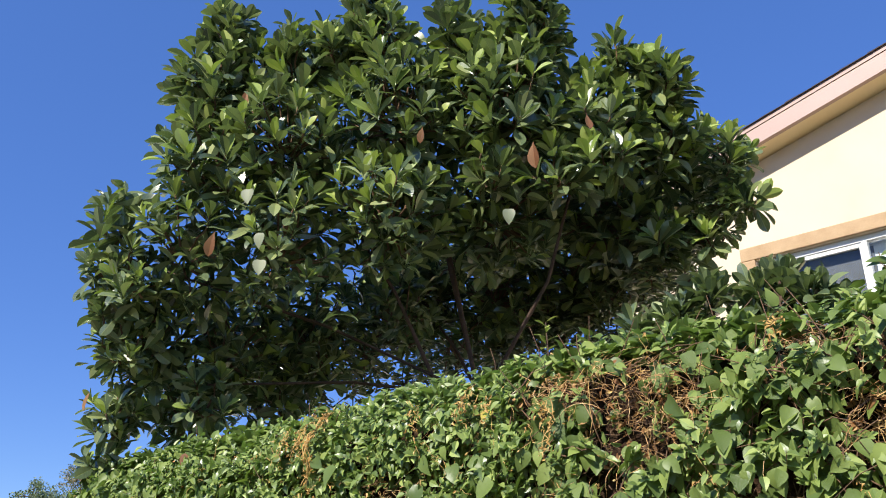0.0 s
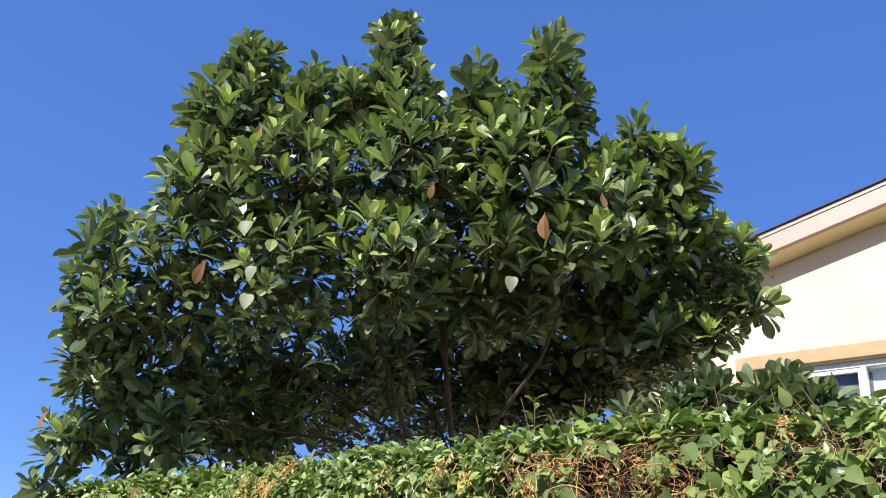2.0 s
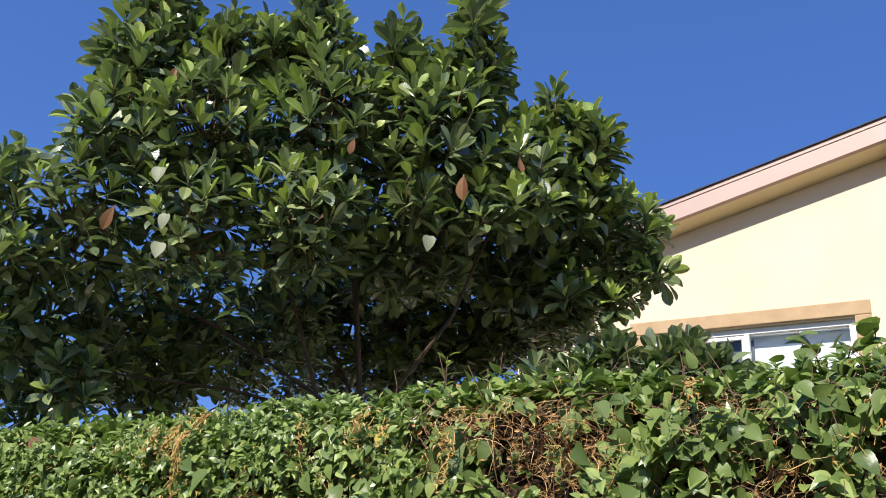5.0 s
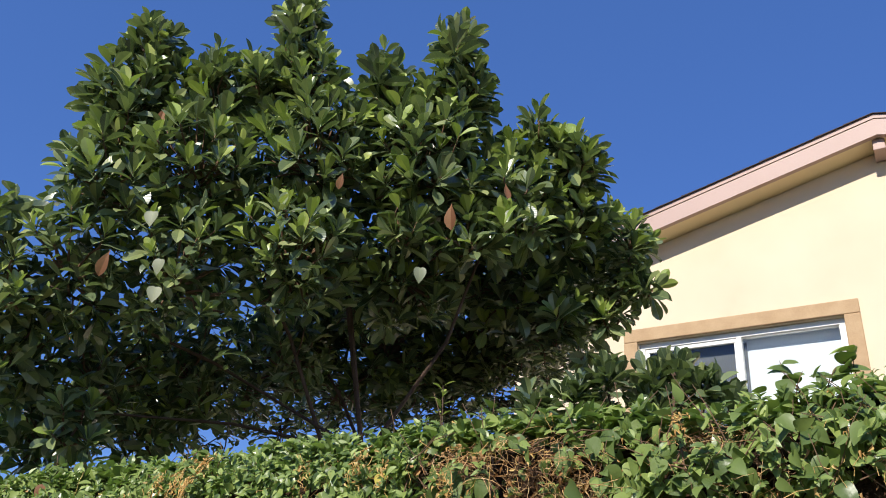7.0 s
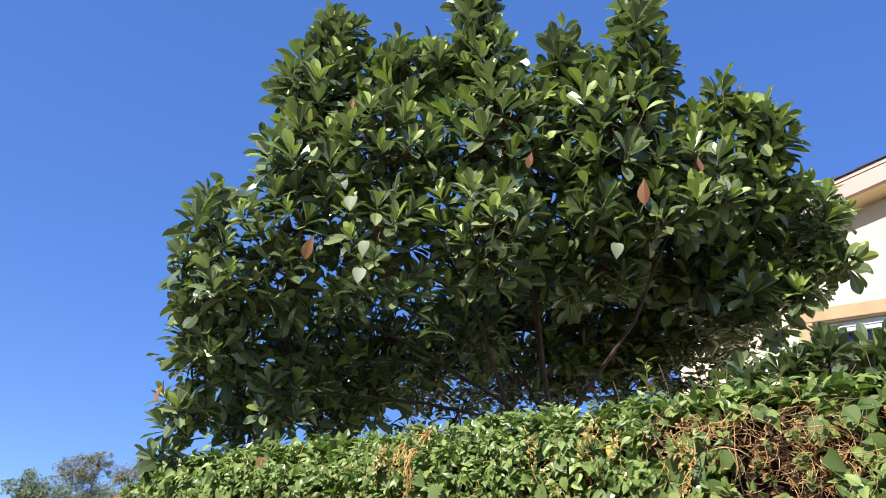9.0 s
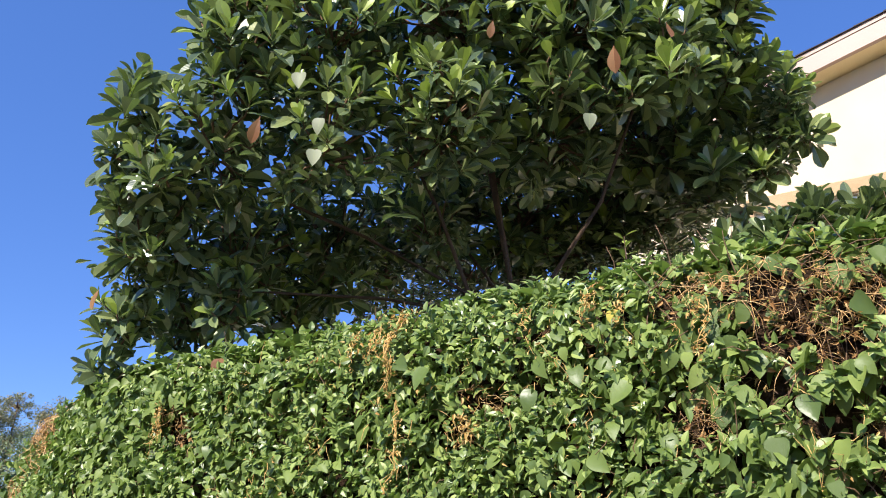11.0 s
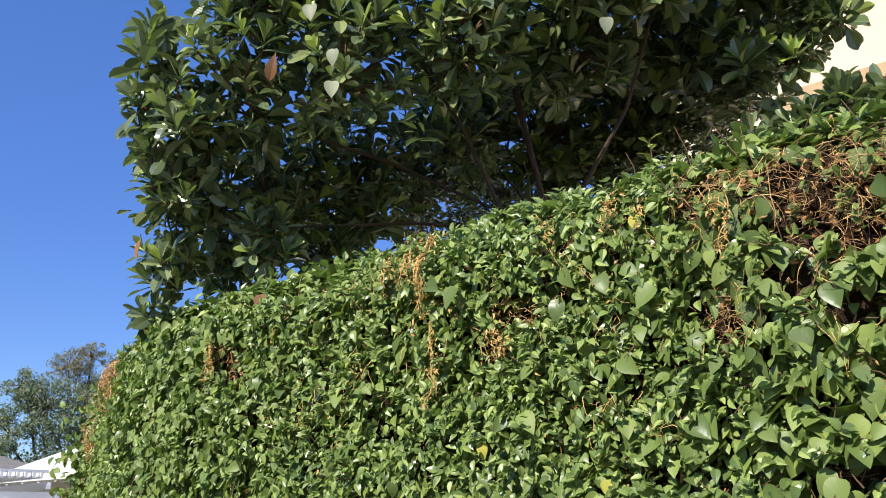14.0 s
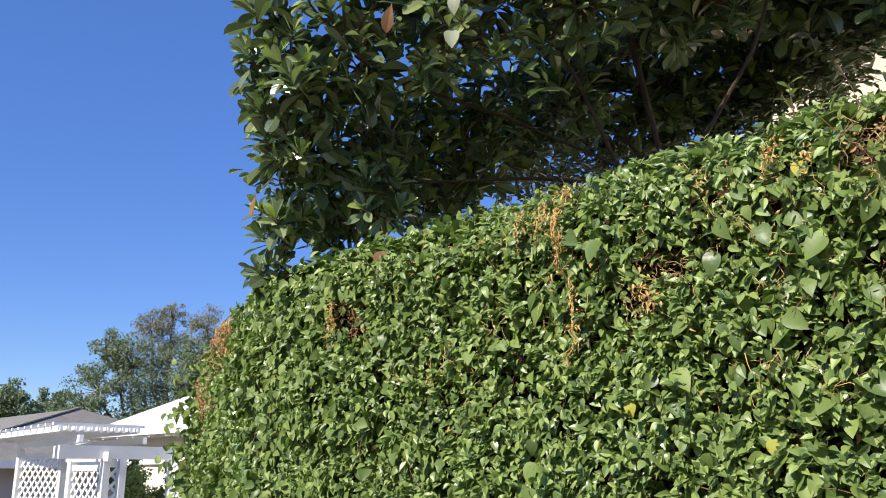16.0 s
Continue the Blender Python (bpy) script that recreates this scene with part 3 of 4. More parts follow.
def rosette(rng, leaves, young, at, axis, size, count, single=False, light=0.5):
    """A whorl of leaves at a twig's tip: the outer ones spread, the inner ones stand up and are lighter."""
    axis = np.array(axis, float)
    axis /= np.linalg.norm(axis)
    u = np.cross(axis, [0.31, 0.52, 0.79])
    u /= np.linalg.norm(u)
    v = np.cross(axis, u)
    turn = rng.uniform(0, 6.28)
    for i in range(count):
        turn += 2.399 + rng.uniform(-0.3, 0.3)
        s = i / max(1, count - 1)                   # 0 outer, 1 inner
        tilt = math.radians(rng.uniform(58, 98) * (1 - s) + rng.uniform(6, 26) * s)
        out = u * math.cos(turn) + v * math.sin(turn)
        along = axis * math.cos(tilt) + out * math.sin(tilt)
        along = along + np.array([0, 0, -0.12 * (1 - s)])
        face = axis * math.sin(tilt) - out * math.cos(tilt) + np.array([rng.uniform(-0.3, 0.3) for _ in range(3)])
        start = np.array(at) - axis * (0.42 * (1 - s) * size)
        length = size * (rng.uniform(0.85, 1.1) * (1 - s) + rng.uniform(0.62, 0.9) * s)
        which = young if (s > 0.62 and rng.random() < light) else leaves
        which.add(start, along, face, length, single and which is leaves, rng.randrange(4))


def level_leaves(rng, leaves, at, count, spread, sizes):
    """Loose leaves that lie level, their faces to the sky."""
    for _ in range(count):
        a = rng.uniform(0, 6.28)
        p = np.array(at) + unit(rng) * spread * rng.uniform(0.2, 1)
        leaves.add(p, (math.cos(a), math.sin(a), rng.gauss(-0.12, 0.28)), (rng.gauss(0, 0.3), rng.gauss(0.05, 0.3), 1), rng.uniform(*sizes), False, rng.randrange(4))


def crown_points(rng, lobes, per_area, shrink, depth):
    """Places on the outside of a heap of rounded lobes, with the way outwards."""
    out = []
    for i, (x, y, z, r) in enumerate(lobes):
        c = np.array([x, y, z])
        rr = max(0.03, r - shrink)
        for _ in range(int(per_area * 12.6 * r * r) + 2):
            n = unit(rng)
            p = c + n * rr * rng.uniform(1 - depth, 1.04)
            inside = False
            for j, (a, b, d, q) in enumerate(lobes):
                if j != i and np.linalg.norm(p - (a, b, d)) < (q - shrink) * 0.80:
                    inside = True
                    break
            if not inside or rng.random() < 0.10:
                out.append((p, n, c))
    return out


def build_tree():
    rng = random.Random(11)
    tree = thing("tree", (-2.1, 3.55, 0), "broad evergreen tree with large glossy dark green leaves behind the hedge", "tree")
    lobes = UP + MID + LOW + BETWEEN + FRONT
    # necks that carry each leading shoot down into the crown, and its pointed tip
    for x, y, z, r in UP:
        below = [q for q in UP + MID if q[2] < z - 0.1]
        near = sorted(below, key=lambda q: (q[0] - x) ** 2 + (q[1] - y) ** 2 + (q[2] - z) ** 2)[:1]
        for a, b, c, d in near:
            lobes.append(((x + a) / 2, (y + b) / 2, (z + c) / 2, 0.42 * (r + d)))
        if r < 0.2:
            lobes.append((x, y, z + 0.35 * r, 0.5 * r))
    # the far half of the crown, which closes it behind
    back = [(x - 0.45 + 0.2 * math.sin(7 * i), y + 0.75, z - 0.15, r * 1.0) for i, (x, y, z, r) in enumerate(MID[:5] + MID[13:17])]
    leaves, young = Leaves(TREE_BLADES), Leaves(TREE_BLADES)
    twigs = Tubes(4)
    # whorls that stand apart from one another all over the outside of the crown
    grid, tips = {}, []

    def free(p, gap):
        c = [int(math.floor(q / 0.15)) for q in p]
        for a in range(c[0] - 1, c[0] + 2):
            for b in range(c[1] - 1, c[1] + 2):
                for d in range(c[2] - 1, c[2] + 2):
                    for q in grid.get((a, b, d), ()):
                        if np.linalg.norm(p - q) < gap:
                            return False
        grid.setdefault(tuple(c), []).append(p)
        return True

    for p in SHOWN:
        grid.setdefault(tuple(int(math.floor(q / 0.15)) for q in p), []).append(np.array(p))
    for p, n, c in crown_points(rng, lobes, 170, 0.075, 0.30):
        if free(p, 0.090 if p[2] > 4.2 else 0.108):
            tips.append((p, n, c))
    tips += crown_points(rng, back, 5, 0.08, 0.5)
    tips += [(np.array(p), np.array((0.3, -0.6, 0.2)), np.array(p) + (-0.04, 0.16, 0.12)) for p in BOLD]
    kept = 0
    for p, n, c in tips:
        deep = p[2] < 3.3 and p[0] > -2.85
        lowish = p[2] < 3.5
        if deep and rng.random() < 0.68:
            level_leaves(rng, leaves, p - n * rng.uniform(0.0, 0.1), rng.randint(6, 10), 0.10, (0.05, 0.09))
            continue
        axis = n * 0.6 + np.array([0.03, -0.16, 0.75]) + unit(rng) * 0.26
        near = -2.5 < p[0] < -1.4 and p[1] < 2.85 and kept < 48 and n[1] < 0
        kept += near
        size = rng.uniform(0.08, 0.11) if deep else rng.uniform(0.095, 0.135) if lowish else rng.uniform(0.118, 0.160)
        # share of light-coloured young leaves, raised on the right rim to stand for sun
        rosette(rng, leaves, young, p, axis, size, rng.randint(8, 13), near, 0.25 if deep else 0.30 + 0.35 * rng.random() + (0.4 if p[0] > -1.35 else 0.0))
        q = c + (p - c) * 0.25 - np.array([0, 0, 0.08])
        twigs.rod(crooked(rng, q, p, 3, 0.02), 0.006, 0.0035)
    for x, y, z in LEADERS:                         # upright shoots that end in narrow points
        for k, (size, count) in enumerate(((0.10, 6), (0.135, 7), (0.15, 8))):
            rosette(rng, leaves, young, (x + rng.gauss(0, 0.012), y, z - 0.075 * k), (rng.gauss(0, 0.12), -0.1, 1), size, count, False, 0.5)
    shade = crown_points(rng, LOW_B, 20, 0.06, 0.7) + crown_points(rng, [q for q in UNDER if q[0] > -2.3], 30, 0.04, 0.9) + crown_points(rng, [q for q in UNDER if q[0] <= -2.3], 14, 0.04, 0.9) + crown_points(rng, SKIRT, 46, 0.03, 0.9) + crown_points(rng, EAST, 130, 0.02, 0.9)
    for p, n, c in shade:
        level_leaves(rng, leaves, p, rng.randint(5, 9), 0.09, (0.05, 0.09))
        twigs.rod(crooked(rng, c, p, 3, 0.02), 0.005, 0.003)
    # shaded leaves further in
    for x, y, z, r in lobes:
        for _ in range(int(150 * r)):
            p = np.array([x, y + 0.04, z]) + unit(rng) * r * rng.uniform(0.1, 0.62)
            leaves.add(p, unit(rng) + [0, 0, -0.4], unit(rng) + [0, 0, 0.8], rng.uniform(0.10, 0.15), False, rng.randrange(4))
    leaves.put("foliage", TREE_LEAF, tree, "glossy dark green leaves in whorls")
    young.put("young_foliage", YOUNG_LEAF, tree, "lighter yellow-green young leaves, more on the right rim to stand for sun")
    # pale undersides and dead leaves that stand out
    pale, brown = Leaves(HEART_BLADES, False), Leaves(TREE_BLADES)
    for p in ((-2.27, 1.95, 3.19), (-2.36, 2.03, 3.12), (-2.44, 1.98, 3.47), (-1.48, 2.62, 3.33)):
        pale.add(p, (rng.uniform(-0.2, 0.2), -0.1, -1), (0.45 + rng.gauss(0, 0.3), -0.9, 0.15 + rng.gauss(0, 0.3)), rng.uniform(0.056, 0.07), True, rng.randrange(3))
    for p, s in (((-2.58, 1.93, 3.29), 0.11), ((-1.40, 2.70, 3.68), 0.12), ((-1.24, 2.90, 3.87), 0.105), ((-1.81, 2.42, 3.78), 0.075),
                 ((-2.60, 2.0, 4.10), 0.09), ((-3.45, 1.95, 2.72), 0.1)):
        brown.add(p, (rng.uniform(-0.3, 0.3), -0.15, -1), (0.5 + rng.gauss(0, 0.4), -0.85, 0.2 + rng.gauss(0, 0.4)), s, True, 1 + rng.randrange(3))
    pale.put("pale_foliage", PALE_LEAF, tree)
    brown.put("dead_foliage", BROWN_LEAF, tree)
    twigs.put("brushwood", TWIG, tree, "thin brown twigs", "stuff")
    trunk = Tubes(10)
    base, fork = (-2.1, 3.55, -0.05), (-2.12, 3.42, 1.75)
    trunk.rod([base, (-2.12, 3.53, 0.3), (-2.06, 3.5, 1.0), fork], 0.15, 0.10)
    trunk.put("trunk", BARK, tree, "reddish-brown bark trunk")
    for i, (x, y, z, r) in enumerate(lobes):
        if r < 0.15 or i % 11:
            continue
        limb = Tubes(6)
        heart = Vector((-2.2 + 0.12 * math.sin(i), 3.35, 2.7 + 0.1 * math.cos(2 * i)))
        goal = Vector((x, y, z))
        via = heart.lerp(goal, 0.5) + Vector((rng.uniform(-.08, .08), 0.1, rng.uniform(-.02, .12)))
        limb.rod([fork, Vector(fork).lerp(heart, 0.5) + Vector((rng.uniform(-.05, .05), 0.03, 0)), heart, via, goal + Vector((0, 0, r * 0.3))], 0.020, 0.005)
        limb.put("limb", BARK, tree)


def build_shrubs():
    """Low leafy growth between the hedge and the house."""
    rng = random.Random(5)
    sets = [[(-1.04, 2.86, 2.83, 0.1), (-0.91, 2.89, 2.88, 0.09), (-0.77, 2.93, 2.92, 0.11), (-0.82, 2.95, 2.82, 0.11)],
            [(-0.62, 2.98, 2.93, 0.09), (-0.53, 2.98, 2.97, 0.09), (-0.44, 3.03, 2.91, 0.09), (-0.37, 3.07, 2.84, 0.08), (-0.62, 3.02, 2.82, 0.12)]]
    for lobes in sets:
        lobes = [(x, y, z - 0.075, r) for x, y, z, r in lobes]
        shrub = thing("shrub", (lobes[0][0], lobes[0][1], 0), "leafy evergreen shrub showing over the hedge", "shrub", "shrubs behind the hedge")
        leaves, young = Leaves(TREE_BLADES), Leaves(TREE_BLADES)
        stems = Tubes(5)
        for p, n, c in crown_points(rng, lobes, 75, 0.035, 0.5):
            rosette(rng, leaves, leaves, p, n * 0.5 + np.array([0, -0.05, 1.0]), rng.uniform(0.09, 0.125), rng.randint(6, 9))
        for x, y, z, r in lobes:
            stems.rod(crooked(rng, (lobes[0][0], lobes[0][1] + 0.05, -0.05), (x, y, z), 5, 0.06), 0.018, 0.006)
        if lobes[0][0] < -0.9:                        # one light young shoot that stands above the rest
            stems.rod([(-1.40, 2.78, 2.5), (-1.42, 2.8, 2.7), (-1.43, 2.8, 2.87)], 0.005, 0.002)
            for i in range(9):
                a = i * 2.4
                young.add((-1.43, 2.8, 2.74 + 0.016 * i), (math.cos(a), math.sin(a) - 0.2, 0.5), (0, -0.3, 1), 0.055, False, i % 4)
        leaves.put("foliage", TREE_LEAF, shrub)
        young.put("young_foliage", YOUNG_LEAF, shrub)
        stems.put("stem", BARK, shrub)


# ---------------------------------------------------------------- the hedge
H_RIGHT, H_LEFT, H_TOP, H_FACE, H_BACK = 4.2, -5.08, 2.46, 2.07, 3.1


def hedge_bend(x):
    return 0.43 * (math.sqrt((x + 3.6) ** 2 + 0.02) - (x + 3.6)) / 2 if x < -3.0 else 0.0


def hedge_face(x, z):
    """The front of the clipped face at x, z: nearly flat, rounded off at the top and curving back at the far end."""
    y = H_FACE + 0.035 * noise.noise((x * 1.7, z * 1.9, 3.0)) + 0.055 * noise.noise((x * 5.5, z * 6.5, 9.0)) + 0.03 * noise.noise((x * 13, z * 13, 4.0))
    top = hedge_top(x)
    if z > top - 0.16:
        y += 0.20 * ((z - top + 0.16) / 0.16) ** 2
    return y + hedge_bend(x)


def hedge_top(x):
    sag = 0.04 * min(1.0, max(0.0, (-1.2 - x) / 0.8)) + (0.22 * ((-3.3 - x) / 1.8) ** 2 if x < -3.3 else 0.0)
    return H_TOP + 0.03 * noise.noise((x * 2.1, 0.0, 0.0)) - sag


DRY_SPOTS = [(-0.64, 2.24, 0.22, 0.13), (-0.96, 2.33, 0.13, 0.06), (-0.26, 2.38, 0.14, 0.06), (-0.13, 2.14, 0.08, 0.09), (-0.97, 2.00, 0.07, 0.07), (-1.57, 2.09, 0.07, 0.05), (-1.68, 2.01, 0.07, 0.04), (-2.97, 2.12, 0.09, 0.09), (-4.25, 2.20, 0.22, 0.12), (-4.6, 1.9, 0.12, 0.12)]


def dryness(x, z):
    return max(1 - ((x - a) / c) ** 2 - ((z - b) / d) ** 2 for a, b, c, d in DRY_SPOTS)


def build_hedge():
    rng = random.Random(21)
    hedge = thing("hedge", (-0.2, 2.5, 0), "tall clipped hedge overgrown with heart-leaved vine, partly dried out", "hedge")
    # a closed shell for the woody inside, coloured dark for the shade in it
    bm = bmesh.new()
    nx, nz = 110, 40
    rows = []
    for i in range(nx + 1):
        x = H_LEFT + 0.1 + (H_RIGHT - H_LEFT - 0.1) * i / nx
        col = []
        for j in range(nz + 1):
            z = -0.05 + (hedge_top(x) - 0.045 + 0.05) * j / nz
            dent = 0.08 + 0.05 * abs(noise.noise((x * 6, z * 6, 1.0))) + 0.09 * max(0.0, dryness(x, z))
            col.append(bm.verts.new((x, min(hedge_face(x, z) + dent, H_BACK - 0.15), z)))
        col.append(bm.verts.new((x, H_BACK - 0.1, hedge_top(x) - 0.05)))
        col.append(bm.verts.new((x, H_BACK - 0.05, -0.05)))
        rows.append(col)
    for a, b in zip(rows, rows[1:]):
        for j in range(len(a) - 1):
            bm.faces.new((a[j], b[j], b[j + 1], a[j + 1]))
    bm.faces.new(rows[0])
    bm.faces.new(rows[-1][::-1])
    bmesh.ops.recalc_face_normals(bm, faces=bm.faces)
    part("shaded_core", bm, CORE, hedge, "closed brown shell in the hedge, darkened for the shade between twigs", True)

    hearts, points, yellows = Leaves(HEART_BLADES, False), Leaves(POINT_BLADES), Leaves(HEART_BLADES, False)
    dry = Leaves([blade(POINTED, 1.0, 0.6, 0.9, 0.7, 0.05), blade(POINTED, 1.0, 0.5, 0.6, -0.5, 0.06), blade(POINTED, 1.0, 0.45, 1.1, 0.9, 0.04)])
    singles = 0
    for k in range(46000):
        x = rng.uniform(H_LEFT, 1.3) if k % 12 else rng.uniform(1.3, H_RIGHT)
        z = rng.uniform(1.35, H_TOP + 0.03) if k % 9 else rng.uniform(0.05, 1.35)
        if z > hedge_top(x) + 0.01:
            continue
        d = dryness(x, z)
        if d > 0 and rng.random() < 0.55 + 0.42 * d:
            continue
        hole = noise.noise((x * 3.3, z * 3.9, 5.0)) + 0.5 * noise.noise((x * 9, z * 9, 2.0))
        bare = 0.16 if x > -1.05 else 0.6 if x > -3.4 else 0.34
        if x > -1.05 and rng.random() < 0.3:
            continue
        sunk = 0.0
        if hole > bare and rng.random() < 0.88:
            if rng.random() < 0.55:
                continue
            sunk = 0.085
        heart = rng.random() < (0.80 if x > -0.95 else 0.32 if x > -1.35 else 0.13 if x > -2.5 else 0.40 if x > -3.0 else 0.68)
        y = hedge_face(x, z) + rng.uniform(-0.03, 0.10) + sunk
        tilt = rng.gauss(0, 0.55)
        along = (math.sin(tilt) * 0.9, -0.35 + rng.gauss(0, 0.3), -0.75 + rng.gauss(0, 0.35))
        face = (rng.gauss(-0.35 if x < -3.6 else 0.0, 0.65), -0.7, 0.62 + rng.gauss(0, 0.6))
        if heart:
            one = singles < 230 and -1.0 < x < -0.1 and 1.75 < z and y < hedge_face(x, z) + 0.02
            singles += one
            hearts.add((x, y, z), along, face, rng.choice((0.030, 0.038, 0.045, 0.05, 0.056, 0.062)) * rng.uniform(0.9, 1.1) * (0.9 if x > -0.35 else 0.97 if x > -1.0 else 0.86 if x > -3.2 else 0.76), one, rng.randrange(3))
        else:
            along = (math.sin(tilt) * 1.1, -0.45 + rng.gauss(0, 0.35), -0.35 + rng.gauss(0, 0.5))
            points.add((x, y - 0.005, z), along, face, rng.uniform(0.024, 0.042) * (1.0 if x > -3.2 else 0.92), False, rng.randrange(3))
    for _ in range(22):                               # a few vine leaves larger than the rest
        x, z = rng.uniform(-2.4, 0.3), rng.uniform(1.45, 2.3)
        if dryness(x, z) > 0.3:
            continue
        hearts.add((x, hedge_face(x, z) - rng.uniform(0.02, 0.05), z), (rng.gauss(0, 0.5), -0.3, -0.8), (rng.gauss(0, 0.35), -0.8, 0.5), rng.uniform(0.058, 0.072), False, rng.randrange(3))
    # short side shoots that stand out of the face, with leaves on both sides
    shoots = Tubes(3)
    for k in range(4200):
        x = rng.uniform(H_LEFT + 0.05, 1.3)
        z = rng.uniform(1.4, hedge_top(x) + 0.01) if k % 7 else hedge_top(x) - rng.uniform(0, 0.03)
        if dryness(x, z) > 0 and rng.random() < 0.8:
            continue
        if (x > -1.0 or x < -3.2) and rng.random() < 0.6:
            continue
        p = np.array([x, hedge_face(x, z) + 0.03, z])
        way = np.array([rng.gauss(-0.3 if x < -3.6 else 0.0, 0.5), -0.9, rng.gauss(0.45, 0.45) + (0.7 if k % 7 == 0 else 0)])
        way /= np.linalg.norm(way)
        length = rng.uniform(0.05, 0.095) * (0.85 if k % 7 == 0 else 1.0)
        shoots.rod([p, p + way * length * 0.5, p + way * length], 0.0013, 0.0007)
        side = np.cross(way, unit(rng))
        side /= np.linalg.norm(side)
        over = np.cross(side, way)
        size = rng.uniform(0.028, 0.046) if x < -1.0 or rng.random() < 0.4 else rng.uniform(0.034, 0.052)
        for i in range(rng.randint(5, 8)):
            u = 0.35 + 0.65 * i / 6
            out = side * (1 if i % 2 else -1) + over * rng.gauss(0, 0.5)
            points.add(p + way * length * min(u, 1.0), out + way * (0.5 + 0.8 * u) + [0, 0, -0.15], way * 0.6 - out * 0.3 + np.array([0, -0.5, 0.7]),
                       size * (1.15 - 0.45 * u) * rng.uniform(0.85, 1.15), False, rng.randrange(3))
    # leaves along the top edge, standing up
    for _ in range(int(38000 * 0.16)):
        x = rng.uniform(H_LEFT + 0.2, 1.6)
        if dryness(x, hedge_top(x) - 0.06) > 0 and rng.random() < 0.5:
            continue
        y = H_FACE + 0.08 + abs(rng.gauss(0, 0.22))
        y += hedge_bend(x)
        z = hedge_top(x) - 0.02 + rng.gauss(0, 0.022)
        tgt = hearts if rng.random() < (0.75 if x > -0.9 else 0.25) else points
        tgt.add((x, y, z), (rng.gauss(0, 0.6), -0.3 + rng.gauss(0, 0.5), 0.25 + rng.gauss(0, 0.4)), (rng.gauss(0, 0.4), -0.5, 0.8),
                rng.uniform(0.034, 0.056), False, rng.randrange(3))
    # loose vine shoots at the far end
    for _ in range(70):
        x = rng.uniform(H_LEFT - 0.02, H_LEFT + 0.35)
        z = rng.uniform(1.3, hedge_top(x))
        p = np.array([x, hedge_face(x, z), z])
        way = np.array([rng.uniform(-1.0, -0.2), rng.gauss(-0.4, 0.3), rng.gauss(0.2, 0.5)])
        way /= np.linalg.norm(way)
        length = rng.uniform(0.08, 0.2)
        shoots.rod([p, p + way * length * 0.5 + [0, 0, 0.01], p + way * length], 0.0016, 0.0008)
        for i in range(6):
            hearts.add(p + way * length * (i + 1) / 6, unit(rng) + [0, -0.3, -0.5], unit(rng) * 0.6 + [0, -0.6, 0.5], rng.uniform(0.036, 0.058), False, rng.randrange(3))
    # the top and the back, which the clippers leave rougher
    for k in range(9000):
        x = rng.uniform(H_LEFT + 0.1, H_RIGHT)
        if k % 2:
            p = (x, min(H_BACK, rng.uniform(H_FACE + 0.1, H_BACK) + hedge_bend(x)), hedge_top(x) - 0.03 + rng.gauss(0, 0.015))
            points.add(p, (rng.gauss(0, 1), rng.gauss(0, 1), 0.2), (rng.gauss(0, 0.4), rng.gauss(0, 0.4), 1), rng.uniform(0.05, 0.085), False, rng.randrange(3))
        else:
            points.add((x, H_BACK - rng.uniform(0.0, 0.1), rng.uniform(0.1, hedge_top(x))), (rng.gauss(0, 0.6), 0.4, -0.6), (rng.gauss(0, 0.5), 0.9, 0.5), rng.uniform(0.06, 0.10), False, rng.randrange(3))
    for _ in range(900):
        points.add((H_RIGHT + rng.uniform(-0.02, 0.04), rng.uniform(H_FACE + 0.05, H_BACK), rng.uniform(0.1, H_TOP)), (0.4, rng.gauss(0, 0.6), -0.6), (0.9, rng.gauss(0, 0.5), 0.5), rng.uniform(0.06, 0.09), False, rng.randrange(3))
    # the far end, turned away from the walk
    for _ in range(int(38000 * 0.05)):
        z = rng.uniform(1.2, H_TOP - 0.2)
        y = rng.uniform(2.75, H_BACK)
        hearts.add((H_LEFT - rng.uniform(-0.02, 0.05), y, z), (-0.2, rng.gauss(0, 0.5), -0.8), (-0.8, -0.4, 0.5), rng.uniform(0.036, 0.054), False, rng.randrange(3))
    for x, z in ((-1.32, 1.60), (-1.19, 2.31), (-1.72, 1.72), (-0.3, 1.85)):
        yellows.add((x, hedge_face(x, z) - 0.02, z), (0.1, -0.2, -1), (0.2, -1, 0.3), 0.045, True, rng.randrange(3))
    for x, z, s in ((-2.83, 2.37, 0.07),):
        b = Leaves(HEART_BLADES)
        b.add((x, hedge_face(x, z) - 0.07, z), (0.05, -0.1, -1), (0.35, -1, 0.1), s, True, 0)
        b.put("dead_foliage", BROWN_LEAF, hedge)
    # dry tangles
    tangle, vines, stems = Tubes(3), Tubes(4), Tubes(4)
    for a, b, c, d in DRY_SPOTS:
        for k in range(int(7000 * c * d) + 16):
            x, z = a + rng.gauss(0, 0.5) * c, b + rng.gauss(0, 0.5) * d
            ang, ln = rng.gauss(0.15, 0.75), rng.uniform(0.05, 0.20) if k % 3 else rng.uniform(0.02, 0.06)
            curl, sink, pts = rng.gauss(0, 0.28), rng.uniform(-0.035, 0.10) if a > -3.5 else rng.uniform(-0.07, 0.04), []
            for step in range(8):
                z = min(z, hedge_top(x) - 0.02)
                pts.append(Vector((x, hedge_face(x, z) + sink + 0.012 * math.sin(step * 1.1 + k), z)))
                ang += curl + rng.gauss(0, 0.10)
                x, z = x + math.cos(ang) * ln / 7, z + math.sin(ang) * ln / 7
